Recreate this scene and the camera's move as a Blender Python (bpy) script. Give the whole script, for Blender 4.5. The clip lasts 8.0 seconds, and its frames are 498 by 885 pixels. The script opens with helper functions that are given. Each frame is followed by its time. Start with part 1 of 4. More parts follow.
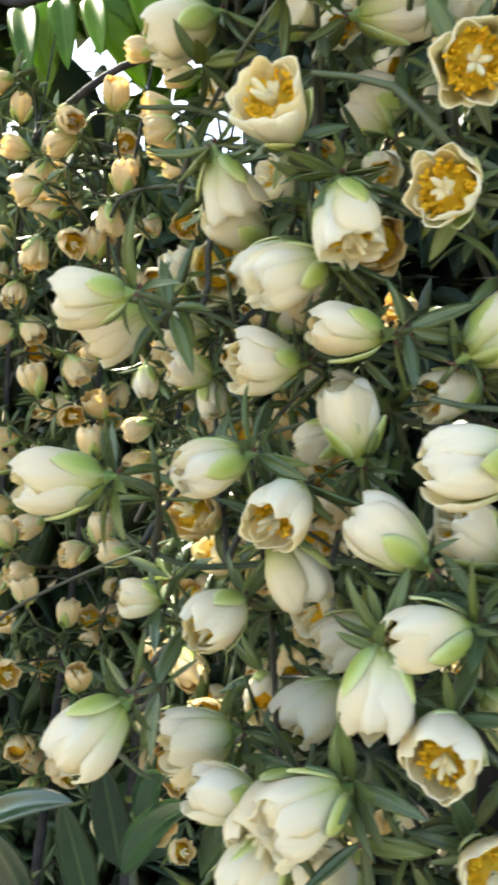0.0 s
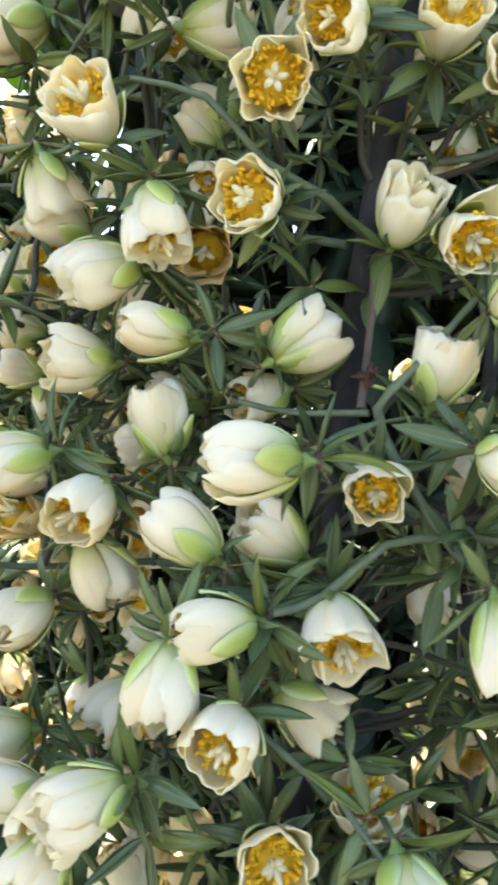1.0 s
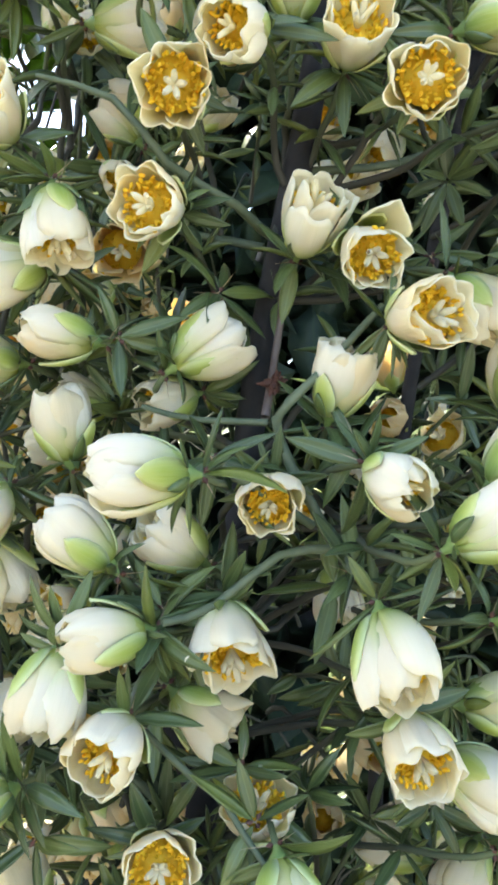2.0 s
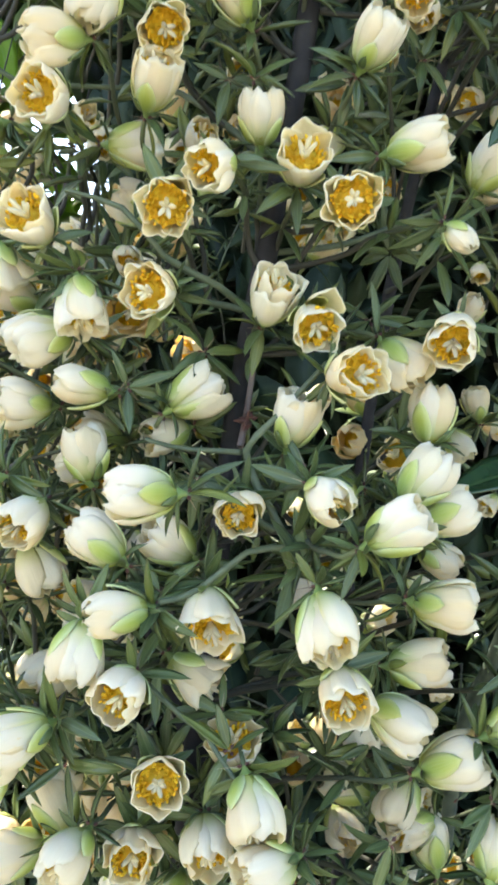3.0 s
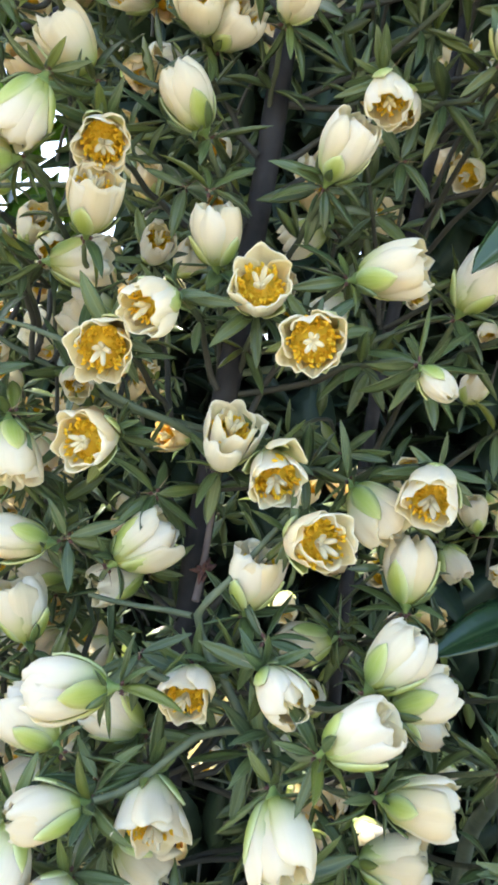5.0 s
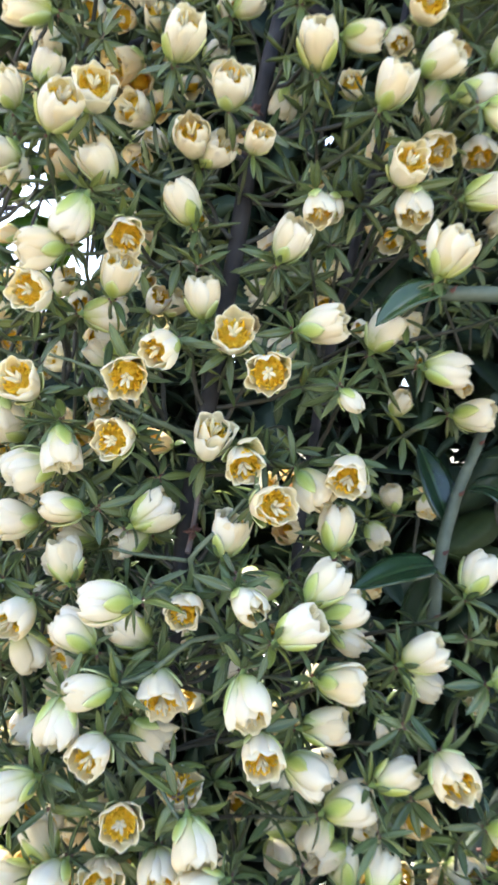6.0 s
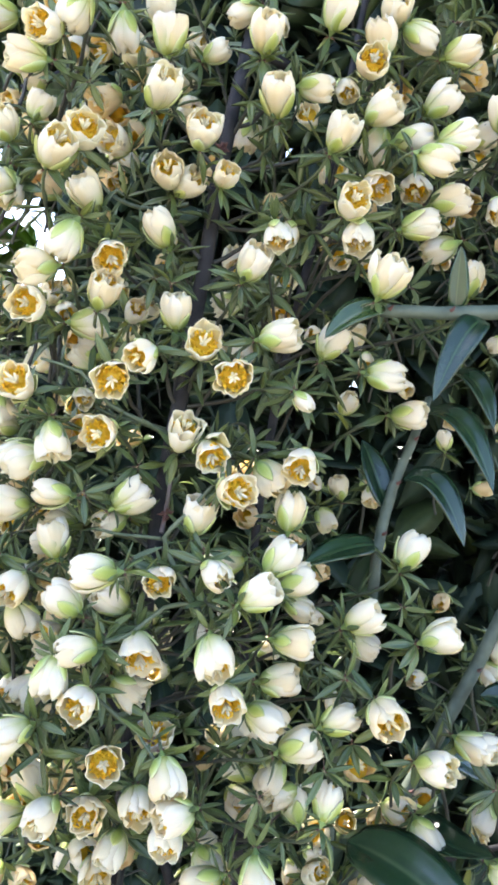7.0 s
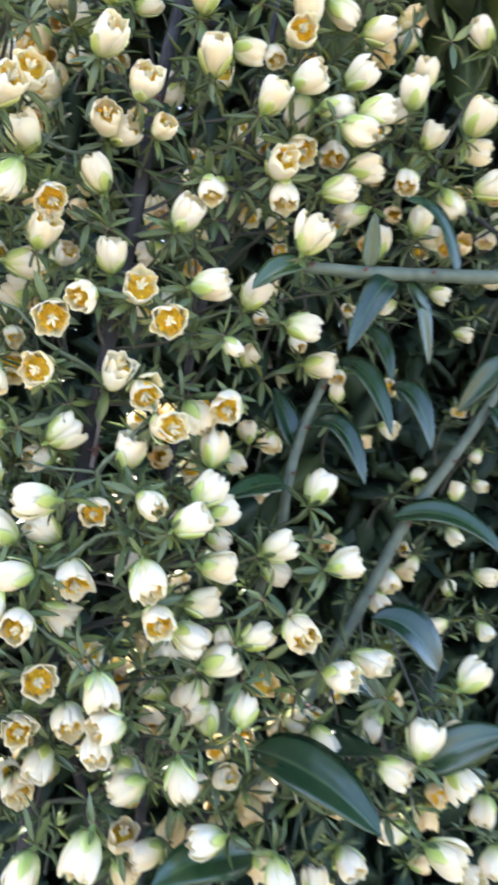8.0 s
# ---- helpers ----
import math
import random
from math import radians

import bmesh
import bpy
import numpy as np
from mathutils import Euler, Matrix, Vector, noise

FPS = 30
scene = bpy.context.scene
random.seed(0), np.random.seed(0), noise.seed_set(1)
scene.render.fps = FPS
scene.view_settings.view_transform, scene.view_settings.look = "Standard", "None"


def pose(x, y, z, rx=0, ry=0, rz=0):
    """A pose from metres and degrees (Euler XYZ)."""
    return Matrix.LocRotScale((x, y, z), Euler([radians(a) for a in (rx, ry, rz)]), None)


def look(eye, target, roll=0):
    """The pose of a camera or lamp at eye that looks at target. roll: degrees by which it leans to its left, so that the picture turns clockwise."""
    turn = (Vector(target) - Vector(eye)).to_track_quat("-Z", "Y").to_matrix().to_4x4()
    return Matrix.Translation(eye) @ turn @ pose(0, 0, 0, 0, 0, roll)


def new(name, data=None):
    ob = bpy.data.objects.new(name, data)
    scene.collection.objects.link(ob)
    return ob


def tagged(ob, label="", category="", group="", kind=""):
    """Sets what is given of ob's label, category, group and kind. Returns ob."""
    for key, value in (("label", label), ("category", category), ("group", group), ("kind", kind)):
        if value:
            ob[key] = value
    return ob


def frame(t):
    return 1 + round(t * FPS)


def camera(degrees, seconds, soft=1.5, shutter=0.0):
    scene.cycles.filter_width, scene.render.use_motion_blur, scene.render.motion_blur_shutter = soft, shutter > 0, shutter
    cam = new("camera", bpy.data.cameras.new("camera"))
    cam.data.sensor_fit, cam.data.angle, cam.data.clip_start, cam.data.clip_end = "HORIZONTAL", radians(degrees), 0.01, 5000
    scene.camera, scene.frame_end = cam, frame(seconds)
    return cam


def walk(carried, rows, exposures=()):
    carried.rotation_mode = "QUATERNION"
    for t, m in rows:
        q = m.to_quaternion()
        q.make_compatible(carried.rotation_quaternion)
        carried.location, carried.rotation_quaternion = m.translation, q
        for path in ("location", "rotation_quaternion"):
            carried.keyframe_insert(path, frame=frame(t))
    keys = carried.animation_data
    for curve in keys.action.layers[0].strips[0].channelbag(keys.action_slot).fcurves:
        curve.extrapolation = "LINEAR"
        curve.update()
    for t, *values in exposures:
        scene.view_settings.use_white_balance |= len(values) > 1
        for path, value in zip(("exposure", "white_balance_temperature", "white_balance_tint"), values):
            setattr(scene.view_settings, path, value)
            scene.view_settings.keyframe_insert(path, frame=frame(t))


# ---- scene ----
# camera and its walk
cam = camera(34.0, 8.0, soft=3.2, shutter=0.4)
PATH = [
    (0, (0.0686, 0.0276, 1.4551), (-0.1784, 2.0123, 1.4414), 3.24),
    (0.5, (0.0890, 0.0283, 1.4526), (-0.0305, 2.0246, 1.4768), 4.11),
    (1, (0.1016, 0.0253, 1.4495), (0.1060, 2.0246, 1.5020), 4.80),
    (1.5, (0.1186, 0.0243, 1.4617), (0.1900, 2.0229, 1.4393), 5.64),
    (2, (0.1245, 0.0238, 1.4625), (0.2148, 2.0217, 1.4685), 5.88),
    (2.2, (0.1261, 0.0048, 1.4643), (0.2217, 2.0025, 1.4796), 5.51),
    (3.3, (0.1412, -0.0862, 1.4890), (0.1744, 1.9135, 1.4955), 5.70),
    (3.5, (0.1429, -0.0914, 1.5041), (0.1667, 1.9085, 1.5095), 5.65),
    (4, (0.1483, -0.0605, 1.5315), (0.1490, 1.9394, 1.5382), 5.63),
    (4.5, (0.1547, -0.0215, 1.5458), (0.1418, 1.9785, 1.5392), 5.65),
    (4.7, (0.1586, -0.0163, 1.5464), (0.1450, 1.9837, 1.5427), 5.59),
    (5.8, (0.1655, -0.1408, 1.5323), (0.1948, 1.8582, 1.5879), 5.40),
    (6, (0.1574, -0.1819, 1.5323), (0.2282, 1.8161, 1.5882), 5.42),
    (6.5, (0.1509, -0.2561, 1.5274), (0.2895, 1.7380, 1.5943), 5.46),
    (7, (0.1457, -0.2606, 1.5268), (0.3296, 1.7300, 1.5884), 5.71),
    (7.5, (0.1248, -0.2591, 1.5045), (0.4017, 1.7208, 1.5635), 6.05),
    (8, (0.0904, -0.2956, 1.5051), (0.6245, 1.6318, 1.5107), 7.00),
]
walk(cam, [(t, look(eye, target, roll)) for t, eye, target, roll in PATH], exposures=[(0, 2.13, 6850, 7), (1, 2.31, 6500, 9), (2, 2.38, 6400, 9), (4.5, 2.39, 6400, 10), (6.5, 2.53, 6150, 17), (8, 2.67, 6100, 18)])

# world, sun, exposure
SUN_EL, SUN_AZ = radians(50), radians(142)  # azimuth counted from +x towards +y
sky_world = bpy.data.worlds.new("sky")
scene.world = sky_world
sky_world.use_nodes = True
wn = sky_world.node_tree
sky = wn.nodes.new("ShaderNodeTexSky")
sky.sky_type = "NISHITA"
sky.sun_disc = False
sky.sun_elevation = SUN_EL
sky.sun_rotation = radians(90) - SUN_AZ
sky.dust_density = 2.0
wn.links.new(sky.outputs["Color"], wn.nodes["Background"].inputs["Color"])
wn.nodes["Background"].inputs["Strength"].default_value = 0.15
sun_dir = Vector((math.cos(SUN_AZ) * math.cos(SUN_EL), math.sin(SUN_AZ) * math.cos(SUN_EL), math.sin(SUN_EL)))
sun = new("sun", bpy.data.lights.new("sun", "SUN"))
sun.data.energy, sun.data.angle, sun.data.color = 4.0, radians(0.6), (1.0, 0.93, 0.82)
sun.matrix_world = look(sun_dir * 30, (0, 0, 0))

# ---- materials ----
def material(name, rough=0.5, spec=0.5):
    m = bpy.data.materials.new(name)
    m.use_nodes = True
    nt = m.node_tree
    b = nt.nodes["Principled BSDF"]
    b.inputs["Roughness"].default_value = rough
    b.inputs["Specular IOR Level"].default_value = spec
    return m, nt, b


def ramp(nt, source, stops):
    r = nt.nodes.new("ShaderNodeValToRGB")
    el = r.color_ramp.elements
    while len(el) < len(stops):
        el.new(0.5)
    for e, (at, col) in zip(el, stops):
        e.position, e.color = at, (*col, 1)
    nt.links.new(source, r.inputs["Fac"])
    return r.outputs["Color"]


def noise_tex(nt, scale, detail=3.0, vector=None):
    n = nt.nodes.new("ShaderNodeTexNoise")
    n.inputs["Scale"].default_value, n.inputs["Detail"].default_value = scale, detail
    if vector is None:
        vector = nt.nodes.new("ShaderNodeTexCoord").outputs["Object"]
    nt.links.new(vector, n.inputs["Vector"])
    return n.outputs["Fac"]


def mix(nt, fac, a, b, kind="MIX"):
    n = nt.nodes.new("ShaderNodeMix")
    n.data_type, n.blend_type = "RGBA", kind
    for sock, v in ((n.inputs[0], fac), (n.inputs[6], a), (n.inputs[7], b)):
        if isinstance(v, bpy.types.NodeSocket):
            nt.links.new(v, sock)
        else:
            sock.default_value = v if isinstance(v, (int, float)) else (*v, 1)
    return n.outputs[2]


def maths(nt, op, a, b=0.0):
    n = nt.nodes.new("ShaderNodeMath")
    n.operation = op
    for sock, v in ((n.inputs[0], a), (n.inputs[1], b)):
        if isinstance(v, bpy.types.NodeSocket):
            nt.links.new(v, sock)
        else:
            sock.default_value = v
    return n.outputs[0]


def along(nt, name="along"):
    a = nt.nodes.new("ShaderNodeAttribute")
    a.attribute_name = name
    return a.outputs["Fac"]


def bump(nt, b, height, strength, distance):
    n = nt.nodes.new("ShaderNodeBump")
    n.inputs["Strength"].default_value, n.inputs["Distance"].default_value = strength, distance
    nt.links.new(height, n.inputs["Height"])
    nt.links.new(n.outputs["Normal"], b.inputs["Normal"])


def translucent(nt, b, colour, share):
    """Lets part of the light through a thin leaf or petal."""
    t = nt.nodes.new("ShaderNodeBsdfTranslucent")
    nt.links.new(colour, t.inputs["Color"])
    s = nt.nodes.new("ShaderNodeMixShader")
    s.inputs[0].default_value = share
    nt.links.new(b.outputs[0], s.inputs[1])
    nt.links.new(t.outputs[0], s.inputs[2])
    nt.links.new(s.outputs[0], nt.nodes["Material Output"].inputs["Surface"])


def vary(nt, island=False):
    if island:
        return nt.nodes.new("ShaderNodeNewGeometry").outputs["Random Per Island"]
    return nt.nodes.new("ShaderNodeObjectInfo").outputs["Random"]


def petal_material(name, stops, share, island=False, glow=(0.995, 0.955, 0.79)):
    m, nt, b = material(name, 0.5, 0.35)
    col = ramp(nt, along(nt), stops)
    cross = along(nt, "across")
    # fine veins that run from base to tip
    comb = nt.nodes.new("ShaderNodeCombineXYZ")
    nt.links.new(maths(nt, "MULTIPLY", cross, 9.0), comb.inputs[0])
    nt.links.new(maths(nt, "MULTIPLY", along(nt), 1.3), comb.inputs[1])
    nt.links.new(maths(nt, "MULTIPLY", vary(nt, island), 40.0), comb.inputs[2])
    veins = noise_tex(nt, 1.6, 4.0, comb.outputs[0])
    col = mix(nt, maths(nt, "MULTIPLY", maths(nt, "SUBTRACT", veins, 0.45), 0.45), col, (0.78, 0.78, 0.58))
    side = maths(nt, "POWER", maths(nt, "ABSOLUTE", cross), 2.5)
    if name.endswith("sepal_green"):
        col = mix(nt, maths(nt, "MULTIPLY", side, 0.8), col, (0.72, 0.79, 0.45))
    elif name.endswith("outside"):
        # greenish yellow flush along the edges of the lower half
        low = ramp(nt, along(nt), [(0.0, (1, 1, 1)), (0.45, (0.7, 0.7, 0.7)), (0.75, (0, 0, 0))])
        col = mix(nt, maths(nt, "MULTIPLY", maths(nt, "MULTIPLY", side, low), 0.8), col, (0.56, 0.66, 0.20))
    tone = ramp(nt, vary(nt, island), [(0.0, (0.97, 0.91, 0.74)), (0.35, (0.99, 0.97, 0.90)), (1.0, (1.0, 1.0, 1.0))])
    col = mix(nt, 1.0, col, tone, "MULTIPLY")
    nt.links.new(col, b.inputs["Base Color"])
    bump(nt, b, veins, 0.45, 0.0007)
    translucent(nt, b, mix(nt, 1.0, col, glow, "MULTIPLY"), share)
    return m


OUTER = [(0.0, (0.26, 0.38, 0.06)), (0.20, (0.50, 0.62, 0.18)), (0.42, (0.84, 0.88, 0.62)), (0.60, (0.94, 0.935, 0.855)), (1.0, (0.95, 0.94, 0.85))]
INNER = [(0.0, (0.92, 0.62, 0.10)), (0.28, (0.97, 0.86, 0.50)), (0.5, (0.97, 0.92, 0.74)), (1.0, (0.97, 0.95, 0.84))]
SEPAL = [(0.0, (0.15, 0.23, 0.045)), (0.30, (0.25, 0.36, 0.08)), (0.65, (0.39, 0.49, 0.10)), (0.88, (0.54, 0.62, 0.20)), (1.0, (0.70, 0.75, 0.38))]
petal_outer = petal_material("petal_outside", OUTER, 0.54)
petal_inner = petal_material("petal_inside", INNER, 0.66)
sepal_green = petal_material("sepal_green", SEPAL, 0.25)
# peach copies of the petals: warm bounced light is put into their colour
WARM_LIT_OUT = [(0.0, (0.30, 0.34, 0.06)), (0.22, (0.62, 0.56, 0.20)), (0.45, (0.88, 0.76, 0.44)), (1.0, (0.93, 0.83, 0.58))]
WARM_LIT_IN = [(0.0, (0.90, 0.54, 0.08)), (0.4, (0.95, 0.72, 0.28)), (1.0, (0.95, 0.83, 0.52))]
warm_lit_outer = petal_material("warm_lit_petal_outside", WARM_LIT_OUT, 0.5)
warm_lit_inner = petal_material("warm_lit_petal_inside", WARM_LIT_IN, 0.5)
warm_lit_mass_outer = petal_material("massed_warm_lit_petal_outside", WARM_LIT_OUT, 0.5, True)
warm_lit_mass_inner = petal_material("massed_warm_lit_petal_inside", WARM_LIT_IN, 0.5, True)
mass_outer = petal_material("massed_petal_outside", OUTER, 0.54, True)
mass_inner = petal_material("massed_petal_inside", INNER, 0.66, True)
mass_sepal = petal_material("massed_sepal_green", SEPAL, 0.25, True)


def plain(name, a, b_, scale, rough, share=0.0, island=False, relief=0.0, low=0.72):
    m, nt, b = material(name, rough)
    f = noise_tex(nt, scale, 4.0)
    col = mix(nt, ramp(nt, f, [(0.3, (0, 0, 0)), (0.7, (1, 1, 1))]), a, b_)
    tone = ramp(nt, vary(nt, island), [(0.0, (low, low, low)), (1.0, (1.0, 1.0, 1.0))])
    col = mix(nt, 1.0, col, tone, "MULTIPLY")
    nt.links.new(col, b.inputs["Base Color"])
    if relief:
        bump(nt, b, f, 0.5, relief)
    if share:
        translucent(nt, b, col, share)
    return m


stamen_gold = plain("stamen_gold", (0.98, 0.64, 0.02), (0.98, 0.78, 0.07), 500, 0.6, 0.5, True, low=0.92)
filament_orange = plain("filament_orange", (1.0, 0.68, 0.04), (1.0, 0.76, 0.07), 600, 0.7, 0.55, True, low=0.95)
stigma_white = plain("stigma_cream", (0.97, 0.90, 0.62), (0.97, 0.93, 0.72), 400, 0.45, 0.45)
receptacle_green = plain("receptacle_green", (0.16, 0.25, 0.07), (0.26, 0.36, 0.10), 160, 0.5)


def leaf_material(name, dark, light, rib, rough, share, island, coat=0.0, spec=0.5, rib_share=0.6):
    m, nt, b = material(name, rough, spec)
    f = noise_tex(nt, 90.0, 4.0)
    col = mix(nt, f, dark, light)
    tone = ramp(nt, vary(nt, island), [(0.0, (0.55, 0.62, 0.62)), (0.45, (0.9, 0.9, 0.9)), (0.9, (1.15, 1.1, 0.85)), (1.0, (1.5, 1.25, 0.6))])
    col = mix(nt, 1.0, col, tone, "MULTIPLY")
    cross = along(nt, "across")
    centre = maths(nt, "SUBTRACT", 1.0, maths(nt, "MULTIPLY", maths(nt, "ABSOLUTE", cross), 9.0))
    col = mix(nt, maths(nt, "MULTIPLY", maths(nt, "MAXIMUM", centre, 0.0), rib_share), col, rib)
    edge = maths(nt, "GREATER_THAN", maths(nt, "ABSOLUTE", cross), 0.93)
    col = mix(nt, maths(nt, "MULTIPLY", edge, 0.5), col, rib)
    nt.links.new(col, b.inputs["Base Color"])
    if coat:
        b.inputs["Coat Weight"].default_value, b.inputs["Coat Roughness"].default_value = coat, 0.22
    bump(nt, b, noise_tex(nt, 220.0, 3.0), 0.25, 0.0008)
    translucent(nt, b, col, share)
    return m


leaf_green = leaf_material("narrow_leaf", (0.064, 0.100, 0.036), (0.142, 0.192, 0.064), (0.26, 0.34, 0.16), 0.31, 0.14, False, coat=0.12, rib_share=0.25)
mass_leaf = leaf_material("massed_narrow_leaf", (0.064, 0.100, 0.036), (0.142, 0.192, 0.064), (0.26, 0.34, 0.16), 0.31, 0.14, True, coat=0.12, rib_share=0.25)
glossy_leaf = leaf_material("glossy_leaf", (0.012, 0.036, 0.016), (0.026, 0.062, 0.024), (0.07, 0.12, 0.05), 0.24, 0.06, False, coat=0.35)
hedge_leaf = leaf_material("hedge_leaf", (0.040, 0.074, 0.036), (0.098, 0.155, 0.060), (0.13, 0.2, 0.06), 0.45, 0.22, True)
# darker, duller hedge leaf: the shade of the hollow is put into its colour
painted_shade_leaf = leaf_material("painted_shade_leaf", (0.015, 0.029, 0.020), (0.034, 0.058, 0.032), (0.03, 0.05, 0.02), 0.5, 0.08, True, spec=0.2)
# bright hedge leaf copy: sunlight is put into the yellow-green
painted_sun_leaf = leaf_material("painted_sun_leaf", (0.12, 0.26, 0.03), (0.22, 0.38, 0.05), (0.25, 0.4, 0.1), 0.45, 0.5, True)
# overhang leaves, lightened and yellowed so the colour itself holds sunlight
sun_tinted_leaf = leaf_material("sun_tinted_leaf", (0.17, 0.34, 0.03), (0.27, 0.46, 0.05), (0.3, 0.48, 0.1), 0.45, 0.6, False)
twig_green = plain("twig_green", (0.066, 0.094, 0.050), (0.130, 0.160, 0.086), 120, 0.6, 0, True, 0.0006)
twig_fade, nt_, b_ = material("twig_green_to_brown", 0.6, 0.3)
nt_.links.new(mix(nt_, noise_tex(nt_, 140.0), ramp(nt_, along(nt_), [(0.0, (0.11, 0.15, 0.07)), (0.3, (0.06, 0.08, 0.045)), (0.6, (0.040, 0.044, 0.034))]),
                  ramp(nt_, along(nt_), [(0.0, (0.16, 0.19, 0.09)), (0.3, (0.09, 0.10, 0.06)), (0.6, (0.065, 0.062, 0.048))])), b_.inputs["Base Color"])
twig_rust = plain("twig_rust", (0.12, 0.085, 0.075), (0.19, 0.15, 0.13), 120, 0.65, 0, True, 0.0006)
bark_dark = plain("dark_bark", (0.018, 0.019, 0.021), (0.052, 0.050, 0.050), 60, 0.7, 0, True, 0.0015)
cane_green = plain("cane_green", (0.050, 0.072, 0.050), (0.110, 0.140, 0.096), 70, 0.6, 0, True, 0.0010)
bark_dark.node_tree.nodes["Principled BSDF"].inputs["Specular IOR Level"].default_value = 0.15
bract_rust = plain("bract_rust", (0.075, 0.030, 0.026), (0.15, 0.065, 0.045), 300, 0.7, 0, True)
spine_tan = plain("spine_tan", (0.36, 0.26, 0.15), (0.5, 0.4, 0.25), 200, 0.6, 0, True)
# hardly visible ground, given a pale colour to bounce warm light onto the flowers
soil = plain("pale_bounce_soil", (0.26, 0.22, 0.15), (0.42, 0.36, 0.26), 6, 0.9, 0, False, 0.02)

# ---- mesh helpers ----
rng = np.random.default_rng(7)


class Shape:
    """Vertices, faces, material slots and the two pigment coordinates of one mesh."""

    def __init__(self):
        self.v, self.f, self.m, self.a, self.c, self.n = [], [], [], [], [], 0

    def add(self, verts, faces, slot=0, a=None, c=None):
        verts = np.asarray(verts, float)
        self.v.append(verts)
        self.f.append(np.asarray(faces, int) + self.n)
        self.m.append(np.full(len(faces), slot))
        self.a.append(np.zeros(len(verts)) if a is None else np.asarray(a, float))
        self.c.append(np.zeros(len(verts)) if c is None else np.asarray(c, float))
        self.n += len(verts)
        return self

    def flat(self):
        """One vertex block, so that merging needs no renumbering of faces."""
        s = Shape()
        s.v, s.a, s.c = [np.concatenate(self.v)], [np.concatenate(self.a)], [np.concatenate(self.c)]
        s.f, s.m, s.n = [np.concatenate(self.f)], [np.concatenate(self.m)], self.n
        return s

    def mesh(self, name, mats):
        s = self.flat()
        me = bpy.data.meshes.new(name)
        q = s.f[0]
        me.vertices.add(len(s.v[0]))
        me.vertices.foreach_set("co", s.v[0].ravel())
        me.loops.add(q.size)
        me.loops.foreach_set("vertex_index", q.ravel())
        me.polygons.add(len(q))
        me.polygons.foreach_set("loop_start", np.arange(0, q.size, 4))
        me.polygons.foreach_set("material_index", s.m[0])
        me.polygons.foreach_set("use_smooth", np.ones(len(q), bool))
        me.update(calc_edges=True)
        for key, data in (("along", s.a[0]), ("across", s.c[0])):
            me.attributes.new(key, "FLOAT", "POINT").data.foreach_set("value", data)
        for x in mats:
            me.materials.append(x)
        return me


def part(name, mesh, parent, m=None, label="", kind=""):
    ob = new(name, mesh)
    ob.parent = parent
    if m is not None:
        ob.matrix_basis = m
    return tagged(ob, label, kind=kind)


def grid_faces(nu, nv, wrap=False, flip=False):
    w = nv if wrap else nv - 1
    i, j = np.meshgrid(np.arange(nu - 1), np.arange(w), indexing="ij")
    k = (j + 1) % nv
    f = np.stack([i * nv + j, i * nv + k, (i + 1) * nv + k, (i + 1) * nv + j], -1).reshape(-1, 4)
    return f[:, ::-1] if flip else f


def tube(points, radii, sides=6, sub=1):
    """A round stem through the points, smoothed."""
    p, r = np.asarray(points, float), np.asarray(radii, float)
    if sub > 1:
        n = len(p)
        pe = np.vstack([2 * p[0] - p[1], p, 2 * p[-1] - p[-2]])
        out, rad = [], []
        for i in range(n - 1):
            a, b, c, d = pe[i:i + 4]
            for t in np.arange(sub) / sub:
                out.append(0.5 * (2 * b + (c - a) * t + (2 * a - 5 * b + 4 * c - d) * t * t + (3 * b - a - 3 * c + d) * t ** 3))
                rad.append(r[i] * (1 - t) + r[i + 1] * t)
        p, r = np.vstack(out + [p[-1]]), np.array(rad + [r[-1]])
    d = np.gradient(p, axis=0)
    d /= np.linalg.norm(d, axis=1)[:, None] + 1e-12
    ref = np.array([0.31, 0.12, 0.94]) if abs(d[0][2]) < 0.8 else np.array([0.94, 0.3, 0.1])
    x = np.cross(d, ref)
    x /= np.linalg.norm(x, axis=1)[:, None]
    y = np.cross(d, x)
    t = np.arange(sides) * 2 * np.pi / sides
    v = p[:, None] + r[:, None, None] * (np.cos(t)[None, :, None] * x[:, None] + np.sin(t)[None, :, None] * y[:, None])
    v = v.reshape(-1, 3)
    f = grid_faces(len(p), sides, True)
    return v, f, np.repeat(np.linspace(0, 1, len(p)), sides)


def bez(a, b, c, d, n):
    t = np.linspace(0, 1, n)[:, None]
    return (1 - t) ** 3 * a + 3 * t * (1 - t) ** 2 * b + 3 * t * t * (1 - t) * c + t ** 3 * d


def frame_of(direction, spin=0.0):
    """Rotation that takes +z to the direction, with a spin about it."""
    q = Vector(direction).to_track_quat("Z", "Y").to_matrix()
    return q @ Matrix.Rotation(spin, 3, "Z")


def placed(loc, rot, size=1.0):
    return Matrix.Translation(loc) @ rot.to_4x4() @ Matrix.Diagonal((size, size, size, 1))


# ---- flower pieces; mouth towards +z, about 30 mm wide and 36 mm long ----
LEVELS = (0.0, 0.2, 0.4, 0.6, 0.8, 1.0)


